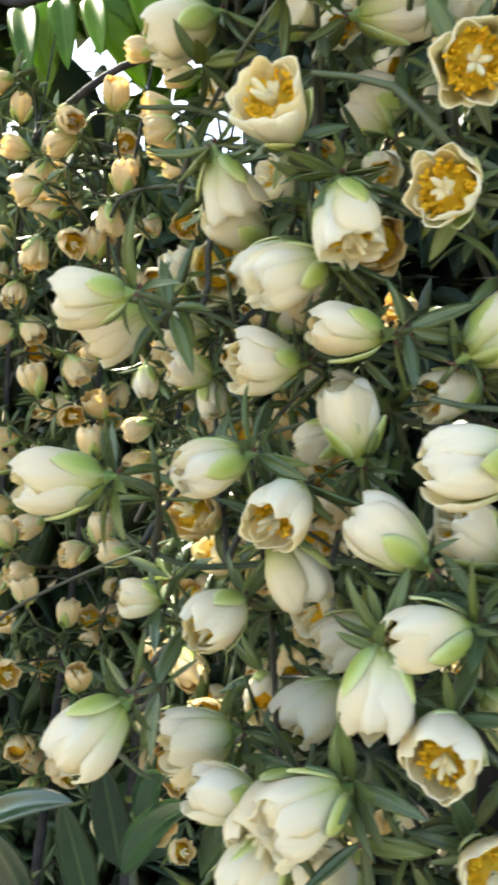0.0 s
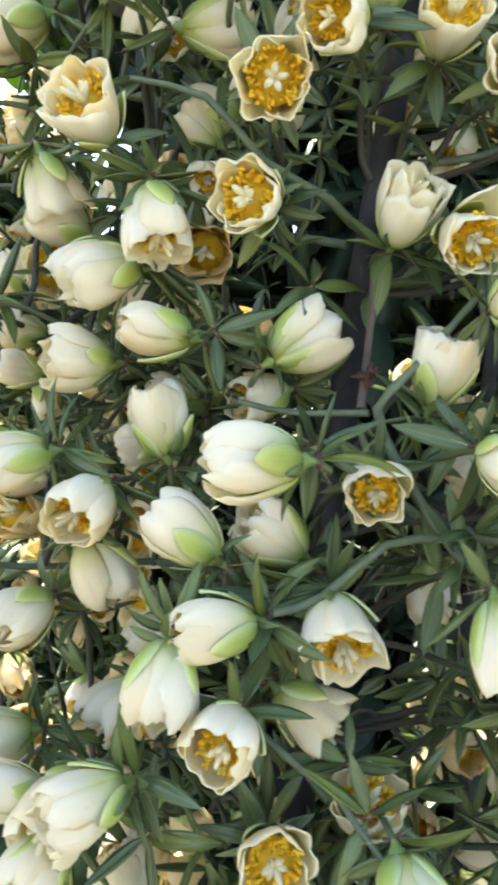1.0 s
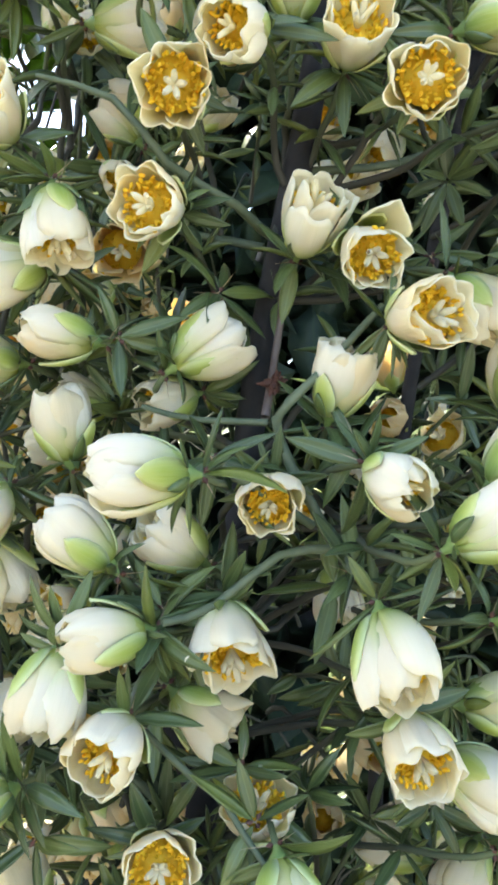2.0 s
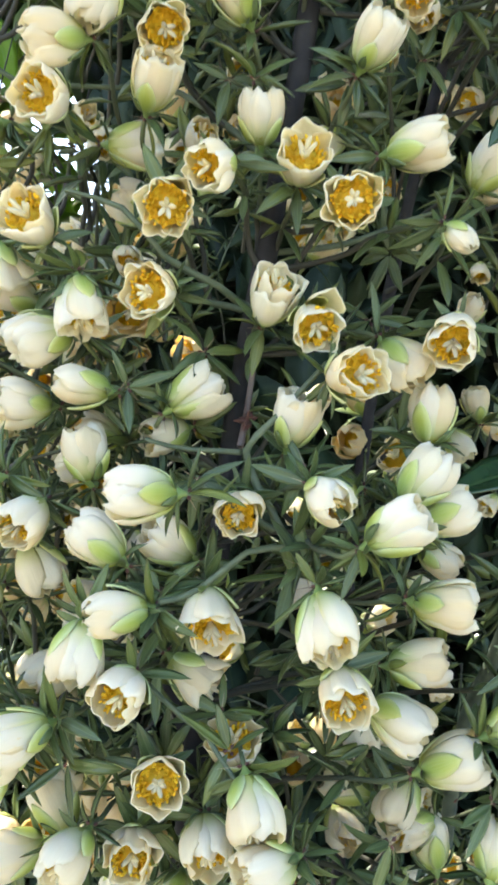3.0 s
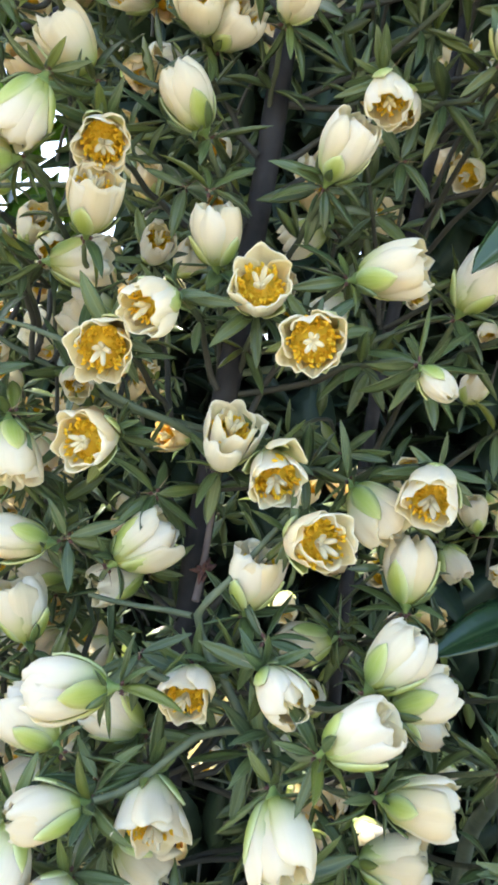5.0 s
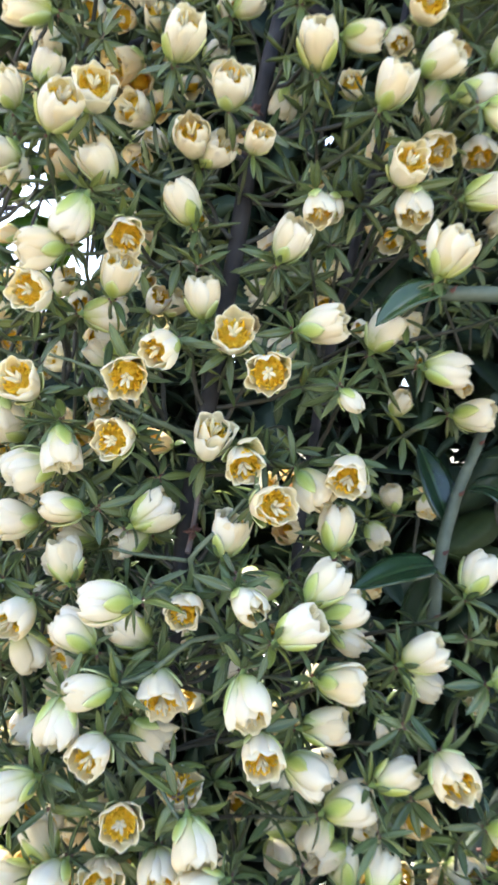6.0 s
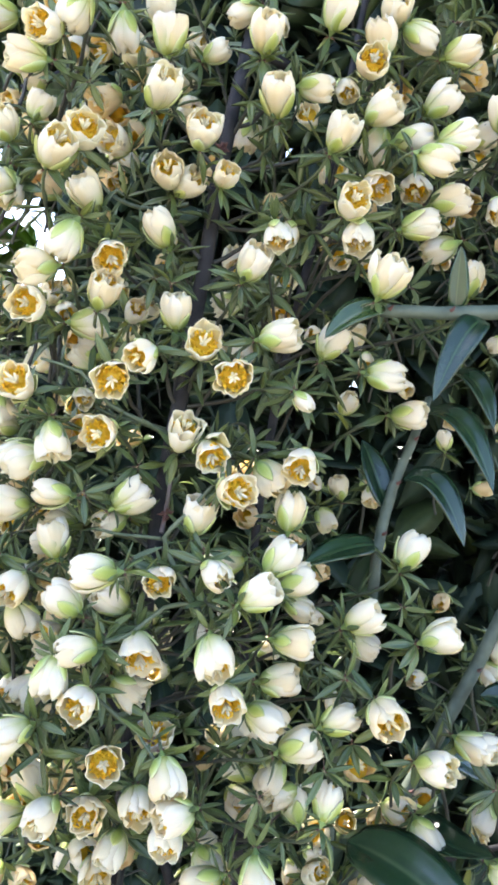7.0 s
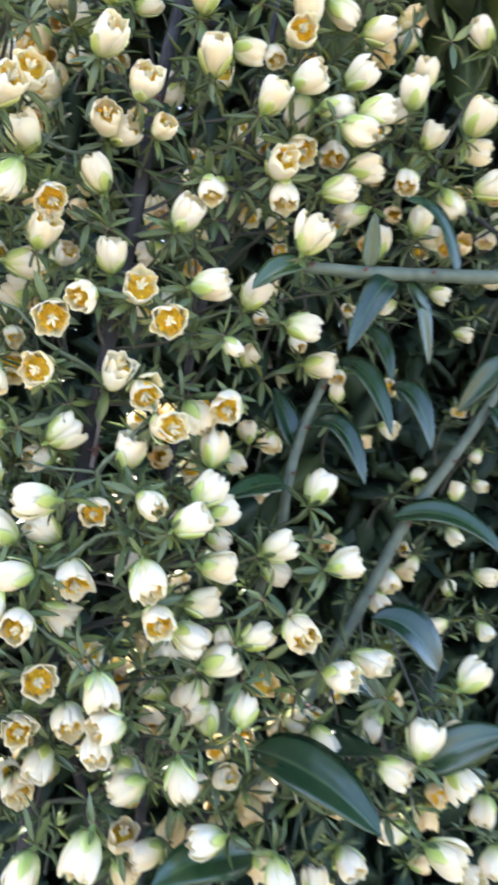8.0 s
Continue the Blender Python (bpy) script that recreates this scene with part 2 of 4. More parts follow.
def profile(u, o):
    """Radius and height along a petal of a flower that is open by o."""
    r = [0.0014, 0.0084, 0.0108, 0.0146 + 0.0016 * o, 0.0150 + 0.0018 * o, 0.0044 + 0.0112 * min(1.0, 1.4 * o) ** 0.9]
    z = [-0.0175, -0.0172, -0.0095, 0.0000, 0.0108 - 0.001 * o, 0.0185 - 0.0050 * o]
    u = np.asarray(u)
    b = [math.comb(5, i) * u ** i * (1 - u) ** (5 - i) for i in range(6)]
    return (0.96 - 0.04 * o) * sum(k * x for k, x in zip(r, b)), 0.91 * sum(k * x for k, x in zip(z, b))


def petal_shape(o, seed, inner, nu=10, nv=13):
    g = np.random.default_rng(seed)
    u, v = np.meshgrid(np.linspace(0, 1, nu), np.linspace(-1, 1, nv), indexing="ij")
    ph = g.uniform(0, 6, 4)
    jag = 0.022 * np.sin(3 * v + ph[0]) + 0.020 * np.sin(7 * v + ph[1]) + 0.016 * g.normal(0, 1, nv)[None] + 0.014 * np.exp(-((v - 0.1 * np.sin(ph[2])) / 0.16) ** 2)
    uu = u * (1.0 - (0.21 - 0.07 * o) * np.abs(v) ** 2.7 + jag * u ** 3)
    uu = np.clip(uu, 0, 1.04)
    half = radians((62 if inner else 65) - 5 * o)
    theta = v * half * (1 - (0.14 + 0.10 * o) * uu ** 3)
    r, z = profile(uu, o)
    r = r * (0.93 if inner else 1.0) + 0.0011 * uu * np.sin(3 * v + ph[2]) - 0.0016 * v ** 2 * (uu > 0.3) * (0.4 + o)
    r += 0.0006 * np.sin(9 * uu + ph[3]) * uu
    r += 0.0011 * uu ** 5 * np.sin(6 * v + ph[2]) + 0.0004 * uu ** 2 * np.sin(11 * v + ph[0])
    z = z + 0.0008 * uu ** 4 * np.sin(5 * v + ph[3])
    out = np.stack([r * np.cos(theta), r * np.sin(theta), z], -1)
    thick = 0.0005
    q = np.stack([(r - thick) * np.cos(theta), (r - thick) * np.sin(theta), z], -1)
    s = Shape()
    s.add(out.reshape(-1, 3), grid_faces(nu, nv), 0, uu.ravel(), v.ravel())
    s.add(q.reshape(-1, 3), grid_faces(nu, nv, flip=True), 1, uu.ravel(), v.ravel())
    ring = np.concatenate([np.arange(nu) * nv, (nu - 1) * nv + np.arange(1, nv), (np.arange(nu - 2, -1, -1)) * nv + nv - 1])
    n = nu * nv
    s.f.append(np.stack([ring[:-1], ring[1:], ring[1:] + n, ring[:-1] + n], 1))
    s.m.append(np.zeros(len(ring) - 1, int))
    return s.flat()


def sepal_shape(o, seed, nu=9, nv=5, reach=0.66, wide=34, lift=0.0006):
    g = np.random.default_rng(seed)
    u, v = np.meshgrid(np.linspace(0, 1, nu), np.linspace(-1, 1, nv), indexing="ij")
    uu = 0.02 + u * reach * (1 + 0.12 * np.sin(seed))
    width = radians(wide) * np.clip(np.sin(np.pi * np.clip(u, 0, 1) ** 0.8), 0, 1) ** 0.65 * (1.12 - 0.3 * u) + 0.05 * (1 - u)
    r, z = profile(uu, o)
    r = r + 0.0008 * (1 - v ** 2) + lift + 0.0012 * u ** 3 * g.uniform(0.0, 1.0)
    th = v * width
    out = np.stack([r * np.cos(th), r * np.sin(th), z], -1)
    q = np.stack([(r - 0.0007) * np.cos(th), (r - 0.0007) * np.sin(th), z], -1)
    s = Shape()
    s.add(out.reshape(-1, 3), grid_faces(nu, nv), 0, u.ravel(), v.ravel())
    s.add(q.reshape(-1, 3), grid_faces(nu, nv, flip=True), 0, u.ravel(), v.ravel())
    ring = np.concatenate([np.arange(nu) * nv, (nu - 1) * nv + np.arange(1, nv), (np.arange(nu - 2, -1, -1)) * nv + nv - 1])
    n = nu * nv
    s.f.append(np.stack([ring[:-1], ring[1:], ring[1:] + n, ring[:-1] + n], 1))
    s.m.append(np.zeros(len(ring) - 1, int))
    return s.flat()


def stamen_shape(o, seed, count=112, sides=4):
    """Filaments in rings, each with a small anther."""
    g = np.random.default_rng(seed)
    s = Shape()
    # golden funnel of packed filaments
    rim = 0.0086 + 0.0020 * o
    s.add(*tube([(0, 0, -0.0135), (0, 0, -0.0045), (0, 0, 0.0022), (0, 0, 0.0018), (0, 0, -0.0012), (0, 0, -0.0018)], [0.0035, rim - 0.0012, rim, rim - 0.0008, 0.0048, 0.0008], 12)[:2], 1)
    for i in range(count):
        a = i * 2.39996 + g.uniform(-0.3, 0.3)
        k = math.sqrt((i + 0.5) / count)
        top_r = (0.0022 + (0.0070 + 0.0022 * o) * k) * g.uniform(0.88, 1.06)
        top_z = 0.0002 + 0.0056 * k * k + g.uniform(-0.0010, 0.0022)
        tip = np.array([math.cos(a) * top_r, math.sin(a) * top_r, top_z])
        if i % 4 == 0:
            s.add(*tube([tip * (0.8, 0.8, 1) - (0, 0, 0.0045), tip], [0.00034, 0.00026], 3)[:2])
        c = np.array([math.cos(a) * 0.5 + g.normal() * 0.5, math.sin(a) * 0.5 + g.normal() * 0.5, g.normal() * 0.5 + 1.0])
        c = c / np.linalg.norm(c) * g.uniform(0.0010, 0.0015)
        s.add(*tube([tip - c, tip, tip + c], [0.0004, 0.00105, 0.0004], sides)[:2])
    return s.flat()


def stigma_shape(seed, lobes=5):
    g = np.random.default_rng(seed)
    s = Shape()
    s.add(*tube([(0, 0, -0.016), (0, 0, -0.006), (0, 0, 0.0012), (0, 0, 0.003)], [0.0012, 0.0011, 0.0014, 0.0010], 8)[:2])
    for k in range(lobes):
        a = k * 2 * math.pi / lobes + g.uniform(-0.25, 0.25)
        d = np.array([math.cos(a), math.sin(a), 0])
        n = g.uniform(0.8, 1.15)
        p = [np.array([0, 0, 0.0016]), np.array([0, 0, 0.0058]) + d * 0.0014 * n, np.array([0, 0, 0.0098 * n]) + d * 0.0034 * n, np.array([0, 0, 0.0124 * n]) + d * 0.0046 * n]
        s.add(*tube(p, [0.0013, 0.0015, 0.0014, 0.0008], 6, 2)[:2])
    return s.flat()


def receptacle_shape():
    s = Shape()
    s.add(*tube([(0, 0, -0.0205), (0, 0, -0.0185), (0, 0, -0.0165), (0, 0, -0.0145), (0, 0, -0.0130)], [0.0012, 0.0018, 0.0034, 0.0044, 0.0030], 9, 1)[:2])
    return s.flat()


pieces = {}
for level, opening in enumerate(LEVELS):
    for var in range(3):
        pieces["outer", level, var] = petal_shape(opening, 10 * level + var, False)
        pieces["inner", level, var] = petal_shape(opening, 500 + 10 * level + var, True)
    pieces["sepal", level, 0] = sepal_shape(opening, level)
    pieces["sepal", level, 1] = sepal_shape(opening, level + 40)
    pieces["stamen_ring", level, 0] = stamen_shape(opening, level)
    pieces["stamen_ring", level, 1] = stamen_shape(opening, level + 9)
for var in range(3):
    pieces["stigma", 0, var] = stigma_shape(var, 4 + var)
pieces["receptacle", 0, 0] = receptacle_shape()
for var in range(3):
    pieces["bract", 0, var] = sepal_shape(0.4, 70 + var, 7, 5, 0.34 + 0.05 * var, 15, 0.0019)
for level, opening in enumerate(LEVELS):
    for var in range(3):
        pieces["far_outer", level, var] = petal_shape(opening, 10 * level + var, False, 5, 5)
        pieces["far_inner", level, var] = petal_shape(opening, 500 + 10 * level + var, True, 5, 5)
    for var in range(2):
        pieces["far_sepal", level, var] = sepal_shape(opening, level + 40 * var, 4, 3)
        pieces["far_stamen_ring", level, var] = stamen_shape(opening, level, 18, 3)
PIECE_MATS = {"outer": [petal_outer, petal_inner], "inner": [petal_outer, petal_inner], "sepal": [sepal_green],
              "stamen_ring": [stamen_gold, filament_orange], "stigma": [stigma_white], "receptacle": [receptacle_green], "bract": [leaf_green]}
WARM_LIT_MATS = dict(PIECE_MATS, outer=[warm_lit_outer, warm_lit_inner], inner=[warm_lit_outer, warm_lit_inner])
warm_lit_mesh = {k: s.mesh("_".join([k[0], "piece"]), WARM_LIT_MATS[k[0]]) for k, s in pieces.items() if k[0] in PIECE_MATS}
piece_mesh = {k: s.mesh("_".join([k[0], "piece"]), PIECE_MATS[k[0]]) for k, s in pieces.items() if k[0] in PIECE_MATS}


def flower_layout(opening, g):
    """Which piece goes where in one flower: (name, key, local pose)."""
    level = min(range(len(LEVELS)), key=lambda i: abs(LEVELS[i] - opening))
    spin = g.uniform(0, 6.28)
    rows = []
    for k in range(3):
        for ring, off in (("outer", 0.0), ("inner", 1.047)):
            a = spin + off + k * 2.0944 + g.uniform(-0.12, 0.12)
            flop = g.normal() * (0.03 + 0.035 * opening) + (0.13 if g.random() < 0.06 else 0.0)
            base = Matrix.Translation((0, 0, -0.0165))
            m = Matrix.Rotation(a, 4, "Z") @ base @ Matrix.Rotation(flop, 4, "Y") @ base.inverted()
            rows.append(("petal", (ring, level, int(g.integers(3))), m))
        a = spin + k * 2.0944 + g.uniform(-0.2, 0.2)
        rows.append(("sepal", ("sepal", level, int(g.integers(2))), Matrix.Rotation(a, 4, "Z")))
    if opening > 0.1:
        k = 0.62 + 0.38 * min(1.0, opening / 0.75)
        lift = Matrix.Translation((0, 0, 0.0034 * opening - 0.0004)) @ Matrix.Diagonal((k, k, 1, 1))
        rows.append(("stamen_ring", ("stamen_ring", level, int(g.integers(2))), lift @ Matrix.Rotation(g.uniform(0, 6), 4, "Z")))
        rows.append(("stigma", ("stigma", 0, int(g.integers(3))), lift @ Matrix.Rotation(g.uniform(0, 6), 4, "Z")))
    return rows


# ---- leaves ----
def fleshy_leaf(seed, width=0.112, fold=0.36, bend=0.25, rings=7, thin=False):
    """A narrow, thick, slightly folded leaf of length 1 along +x, face up."""
    g = np.random.default_rng(seed)
    t = np.linspace(0, 1, rings)
    w = width * g.uniform(0.70, 1.2) * (np.sin(np.pi * np.clip(t, 0, 1) ** 0.85) ** 0.75) + 0.012 * (1 - t)
    b = bend * g.uniform(-0.5, 1.4)
    twist = g.uniform(-0.35, 0.35) * t
    x, z = t * (1 - 0.25 * abs(b) * t), -b * t * t
    c = np.array([-1.0, 0.0, 1.0, 0.0] if thin else [-1.0, -0.45, 0.0, 0.45, 1.0, 0.0])
    h = np.array([0, 0.0, 0, -0.06] if thin else [0, 0.0, 0.0, 0.0, 0, -0.36])
    n = len(c)
    y0 = w[:, None] * c
    z0 = w[:, None] * (h + fold * np.abs(c))
    y = y0 * np.cos(twist)[:, None] - z0 * np.sin(twist)[:, None]
    zz = y0 * np.sin(twist)[:, None] + z0 * np.cos(twist)[:, None] + z[:, None]
    v = np.stack([np.repeat(x[:, None], n, 1), y, zz], -1).reshape(-1, 3)
    s = Shape()
    s.add(v, grid_faces(rings, n, True), 0, np.repeat(t, n), np.tile(c, rings))
    return s.flat()


leaf_shapes = [fleshy_leaf(k) for k in range(10)]
thin_leaves = [fleshy_leaf(k, rings=5, thin=True) for k in range(10)]
leaf_meshes = [s.mesh("narrow_leaf", [leaf_green]) for s in leaf_shapes]
leaves = {"near": [], "far": []}
flower_places = {"near": [], "far": []}


def add_leaf(group, at, direction, length, up=None):
    d = Vector(direction).normalized()
    up = Vector(up if up is not None else (0, -0.4, 1))
    y = up.cross(d)
    if y.length < 1e-4:
        y = Vector((0, 1, 0)).cross(d)
    y.normalize()
    z = d.cross(y)
    m = Matrix.Translation(at) @ Matrix((d, y, z)).transposed().to_4x4() @ Matrix.Rotation(rng.uniform(-0.7, 0.7), 4, "X") @ Matrix.Diagonal((length, length, length, 1))
    leaves[group].append((m, int(rng.integers(10))))


def rosette(group, at, axis, count, lo=50, hi=110, length=(0.017, 0.029)):
    """Leaves round a node; lo and hi: degrees between leaf and axis."""
    rot = frame_of(axis, rng.uniform(0, 6.28))
    for k in range(count):
        a = k * 2.39996 + rng.uniform(-0.4, 0.4)
        e = radians(rng.uniform(lo, hi))
        d = rot @ Vector((math.sin(e) * math.cos(a), math.sin(e) * math.sin(a), math.cos(e)))
        add_leaf(group, Vector(at) + d * 0.0015, d, rng.uniform(*length), Vector(axis) + Vector((0, 0, 0.3)))


def broad_leaf(name, base, tip, half, sag, parent, mat, bow=0.0):
    """A long leathery leaf from base to tip that arches upwards by sag."""
    base, tip = np.array(base), np.array(tip)
    d = tip - base
    length = np.linalg.norm(d)
    n = 13
    t = np.linspace(0, 1, n)
    side = np.cross(d / length, [0, -0.75, 0.66])
    side /= np.linalg.norm(side)
    p = base + t[:, None] * d + np.array([0, -0.25, 0.97])[None] * (sag * 4 * t * (1 - t))[:, None] + side[None] * (bow * 4 * t * (1 - t))[:, None]
    tan = np.gradient(p, axis=0)
    tan /= np.linalg.norm(tan, axis=1)[:, None]
    side = np.cross(tan, [0, -0.75, 0.66])
    side /= np.linalg.norm(side, axis=1)[:, None]
    up = np.cross(side, tan)
    up *= np.sign(up[:, 2:3] - up[:, 1:2] + 1e-9)
    w = 1.28 * half * np.sin(np.pi * t ** 0.9) ** 0.62 * (1 - 0.25 * t) + 0.0011 * (1 - t)
    c = np.array([-1, -0.66, -0.33, 0, 0.33, 0.66, 1, 0.66, 0.33, 0, -0.33, -0.66])
    h = np.where(np.arange(12) > 6, -0.0007, 0.0)
    wave = 0.05 * np.sin(9 * t + half * 900)[:, None] * c[None] ** 2
    v = p[:, None] + side[:, None] * (w[:, None] * c)[..., None] + up[:, None] * (w[:, None] * (0.46 * np.abs(c) - 0.16 * c ** 2 + wave) + h)[..., None]
    s = Shape()
    s.add(v.reshape(-1, 3), grid_faces(n, 12, True), 0, np.repeat(t, 12), np.tile(c, n))
    return part(name, s.mesh(name, [mat]), parent)


# ---- gaps in the foliage through which sky and sun come ----
GAPS = (((0.023, 0.35, 1.679), (-0.318, 2.0, 2.086), 0.040, 0.18), ((-0.047, 0.35, 1.391), (-0.634, 2.0, 1.065), 0.024, 0.11),
        ((-0.051, 0.35, 1.624), (-0.659, 2.0, 2.479), 0.036, 0.15), ((0.176, 0.35, 1.816), (0.252, 2.0, 2.598), 0.015, 0.07),
        ((0.139, 0.35, 1.577), (0.145, 2.0, 1.845), 0.013, 0.06), ((0.034, 0.35, 1.611), (-0.377, 2.0, 2.395), 0.022, 0.13), ((0.014, 0.35, 1.672), (-0.47, 2.0, 2.30), 0.036, 0.18))
SUN_GAP = Vector((-0.27, 0.95, 1.90))


def in_gap(p):
    p = Vector(p)
    for a, b, r0, r1 in GAPS:
        a, b = Vector(a), Vector(b)
        t = (p.y - a.y) / (b.y - a.y)
        if t > 0.02 and (p - a.lerp(b, t)).length < r0 + (r1 - r0) * t:
            return True
    w = p - SUN_GAP
    t = w.dot(sun_dir)
    return t > 0.15 and (w - sun_dir * t).length < 0.22 + 0.1 * t


# ---- the setting ----
ground_mesh = bpy.data.meshes.new("ground")
bm = bmesh.new()
bmesh.ops.create_grid(bm, x_segments=60, y_segments=60, size=60)
for vert in bm.verts:
    vert.co.z = 0.05 * noise.noise(vert.co * 0.35)
bm.to_mesh(ground_mesh)
bm.free()
ground_mesh.materials.append(soil)
ground = tagged(new("ground", ground_mesh), "ground under the shrubs, made pale to bounce warm light up", "ground", kind="structure")

# ---- the flowering shrubs ----
near_shrub = tagged(new("flowering_shrub"), "dense shrub crowded with cream cup flowers and narrow leaves", "shrub", "flowering shrubs")
far_shrub = tagged(new("flowering_shrub"), "flowering shrub standing further back with warm light put into its bloom colour", "shrub", "flowering shrubs")
GROUP = {near_shrub: "near", far_shrub: "far"}
# boughs that carry the flowers, foot to tip
boughs = {near_shrub: [], far_shrub: []}


def bough(shrub, points, radii, mat, sub=5, sides=9, name="bough", bears=True):
    pts = np.array(points, float)
    if not bears:
        radii = [1.35 * q for q in radii]
    v, f, a = tube(pts, radii, sides, sub)
    wob = np.array([noise.noise(Vector(q) * 60) for q in v])[:, None]
    v = v + wob * 0.0012
    s = Shape().add(v, f, 0, a)
    if bears:
        boughs[shrub].append(v[::3])
    return part(name, s.mesh(name, [mat]), shrub)


def nearest_bough(shrub, p):
    best, where = 9.0, None
    for v in boughs[shrub]:
        w = v - p
        d = np.linalg.norm(w * np.array([1, 0.7, 1]) + np.array([0, 0, 0.04]), axis=1) + rng.uniform(0, 0.045, len(v))
        k = d.argmin()
        if d[k] < best:
            best, where = d[k], v[k]
    return where, best


spines, knobs = Shape(), Shape()


def spines_at(p, axis, count):
    """Thin tan spines and a rusty knob at a node."""
    rot = frame_of(axis, rng.uniform(0, 6.28))
    for k in range(count):
        d = np.array(rot @ Vector((math.cos(k * 2.1), math.sin(k * 2.1), rng.uniform(-0.8, 0.3))).normalized())
        spines.add(*tube([p, p + d * rng.uniform(0.007, 0.012)], [0.00032, 0.00005], 3)[:2])
        q = p + d * 0.0022
        knobs.add(*tube([q - d * 0.0012, q, q + d * 0.0012], [0.0003, 0.0011, 0.0002], 5)[:2])


twig_lines = []


def bloom(shrub, x, y, z, az, el, opening, size):
    """One flower with its twig and the leaves round its foot."""
    axis = Vector((math.cos(radians(az)) * math.cos(radians(el)), math.sin(radians(az)) * math.cos(radians(el)), math.sin(radians(el))))
    rot = frame_of(axis, rng.uniform(0, 6.28))
    m = placed((x, y, z), rot, size * (0.875 - 0.07 * max(0.0, opening - 0.6)))
    flower_places[GROUP[shrub]].append((x, y, z))
    fl = part("flower", piece_mesh["receptacle", 0, 0], shrub, m)
    for name, key, local in flower_layout(opening, rng):
        part(name, (piece_mesh if shrub is near_shrub else warm_lit_mesh)[key], fl, local)
    for k in range(int(rng.integers(1, 3))):
        part("bract", piece_mesh["bract", 0, int(rng.integers(3))], fl, Matrix.Rotation(rng.uniform(0, 6.28), 4, "Z"))
    foot = np.array(m @ Vector((0, 0, -0.0195)))
    ax = np.array(axis)
    end, far = nearest_bough(shrub, foot)
    if far > 0.16:
        end = foot + np.array([rng.uniform(-0.03, 0.03), 0.08, -0.07])
    bend = foot - ax * 0.022 + np.array([0, 0.012, -0.006])
    pts = bez(foot, bend, foot * 0.55 + end * 0.45 + np.array([0, 0.035, 0]), end, 9)
    pts[1:-1] += rng.normal(0, 0.0006, (7, 3))
    twig_lines.append((shrub, pts))
    g = GROUP[shrub]
    rosette(g, foot + ax * 0.003, axis, int(rng.integers(2, 4)), 72, 95, (0.013, 0.021))
    rosette(g, foot - ax * 0.001, axis, int(rng.integers(5, 9)), 60, 140, (0.015, 0.029))
    spines_at(foot - ax * 0.001, axis, 3)
    at = pts[3]
    rosette(g, at, pts[2] - pts[4], int(rng.integers(4, 7)), 45, 110)


bough(near_shrub, [(0.10, 0.62, 0.0), (0.12, 0.52, 0.6), (0.135, 0.40, 1.2), (0.139, 0.362, 1.46), (0.149, 0.36, 1.59), (0.156, 0.36, 1.68), (0.160, 0.362, 1.75), (0.172, 0.375, 1.86), (0.19, 0.40, 2.0)],
      [0.013, 0.011, 0.0075, 0.0062, 0.0060, 0.0058, 0.0060, 0.005, 0.004], bark_dark)
bough(near_shrub, [(0.3, 0.70, 0.0), (0.28, 0.58, 0.7), (0.24, 0.48, 1.2), (0.225, 0.46, 1.42), (0.235, 0.45, 1.62), (0.26, 0.44, 1.8), (0.28, 0.45, 2.0)], [0.012, 0.009, 0.0045, 0.004, 0.004, 0.0035, 0.003], bark_dark)
bough(near_shrub, [(0.172, 0.375, 1.86), (0.26, 0.42, 1.85), (0.36, 0.43, 1.80), (0.46, 0.43, 1.77), (0.56, 0.45, 1.74)], [0.005, 0.004, 0.0035, 0.003, 0.002], bark_dark, name="branch")
bough(near_shrub, [(0.24, 0.48, 1.10), (0.32, 0.45, 1.16), (0.40, 0.42, 1.21), (0.49, 0.39, 1.25)], [0.004, 0.0035, 0.003, 0.002], bark_dark, name="branch")
for z in (1.22, 1.31, 1.40, 1.49, 1.58, 1.67, 1.76, 1.86):
    q = rng.uniform(-0.02, 0.02)
    bough(near_shrub, [(0.138, 0.385, z - 0.03), (0.09, 0.40, z - 0.012 + q), (0.045, 0.395, z), (0.0, 0.38, z + 0.008 - q), (-0.03, 0.365, z + 0.012)], [0.0020, 0.0017, 0.0015, 0.0013, 0.0010], twig_green, name="branch")
bough(near_shrub, [(0.25, 0.55, 0.0), (0.24, 0.47, 0.7), (0.20, 0.42, 1.1), (0.15, 0.42, 1.25), (0.10, 0.42, 1.36)], [0.010, 0.008, 0.005, 0.004, 0.003], bark_dark)
# green branches that zigzag between the flowers
bough(near_shrub, [(0.180, 0.312, 1.517), (0.158, 0.31, 1.488), (0.146, 0.312, 1.472), (0.153, 0.31, 1.456), (0.168, 0.308, 1.434), (0.180, 0.292, 1.421)], [0.00095, 0.00117, 0.00148, 0.00148, 0.00138, 0.00117], twig_green, name="branch", bears=False, sub=2)
bough(near_shrub, [(0.172, 0.304, 1.430), (0.151, 0.30, 1.426), (0.131, 0.296, 1.408), (0.114, 0.288, 1.402)], [0.00117, 0.00117, 0.00112, 0.00095], twig_green, name="branch", bears=False, sub=2)
bough(near_shrub, [(0.162, 0.308, 1.436), (0.141, 0.295, 1.448), (0.126, 0.287, 1.457)], [0.00117, 0.00112, 0.00095], twig_green, name="branch", bears=False, sub=2)
bough(near_shrub, [(0.146, 0.345, 1.532), (0.146, 0.345, 1.495), (0.144, 0.335, 1.474)], [0.00106, 0.00117, 0.00138], twig_rust, name="branch", bears=False, sub=2)
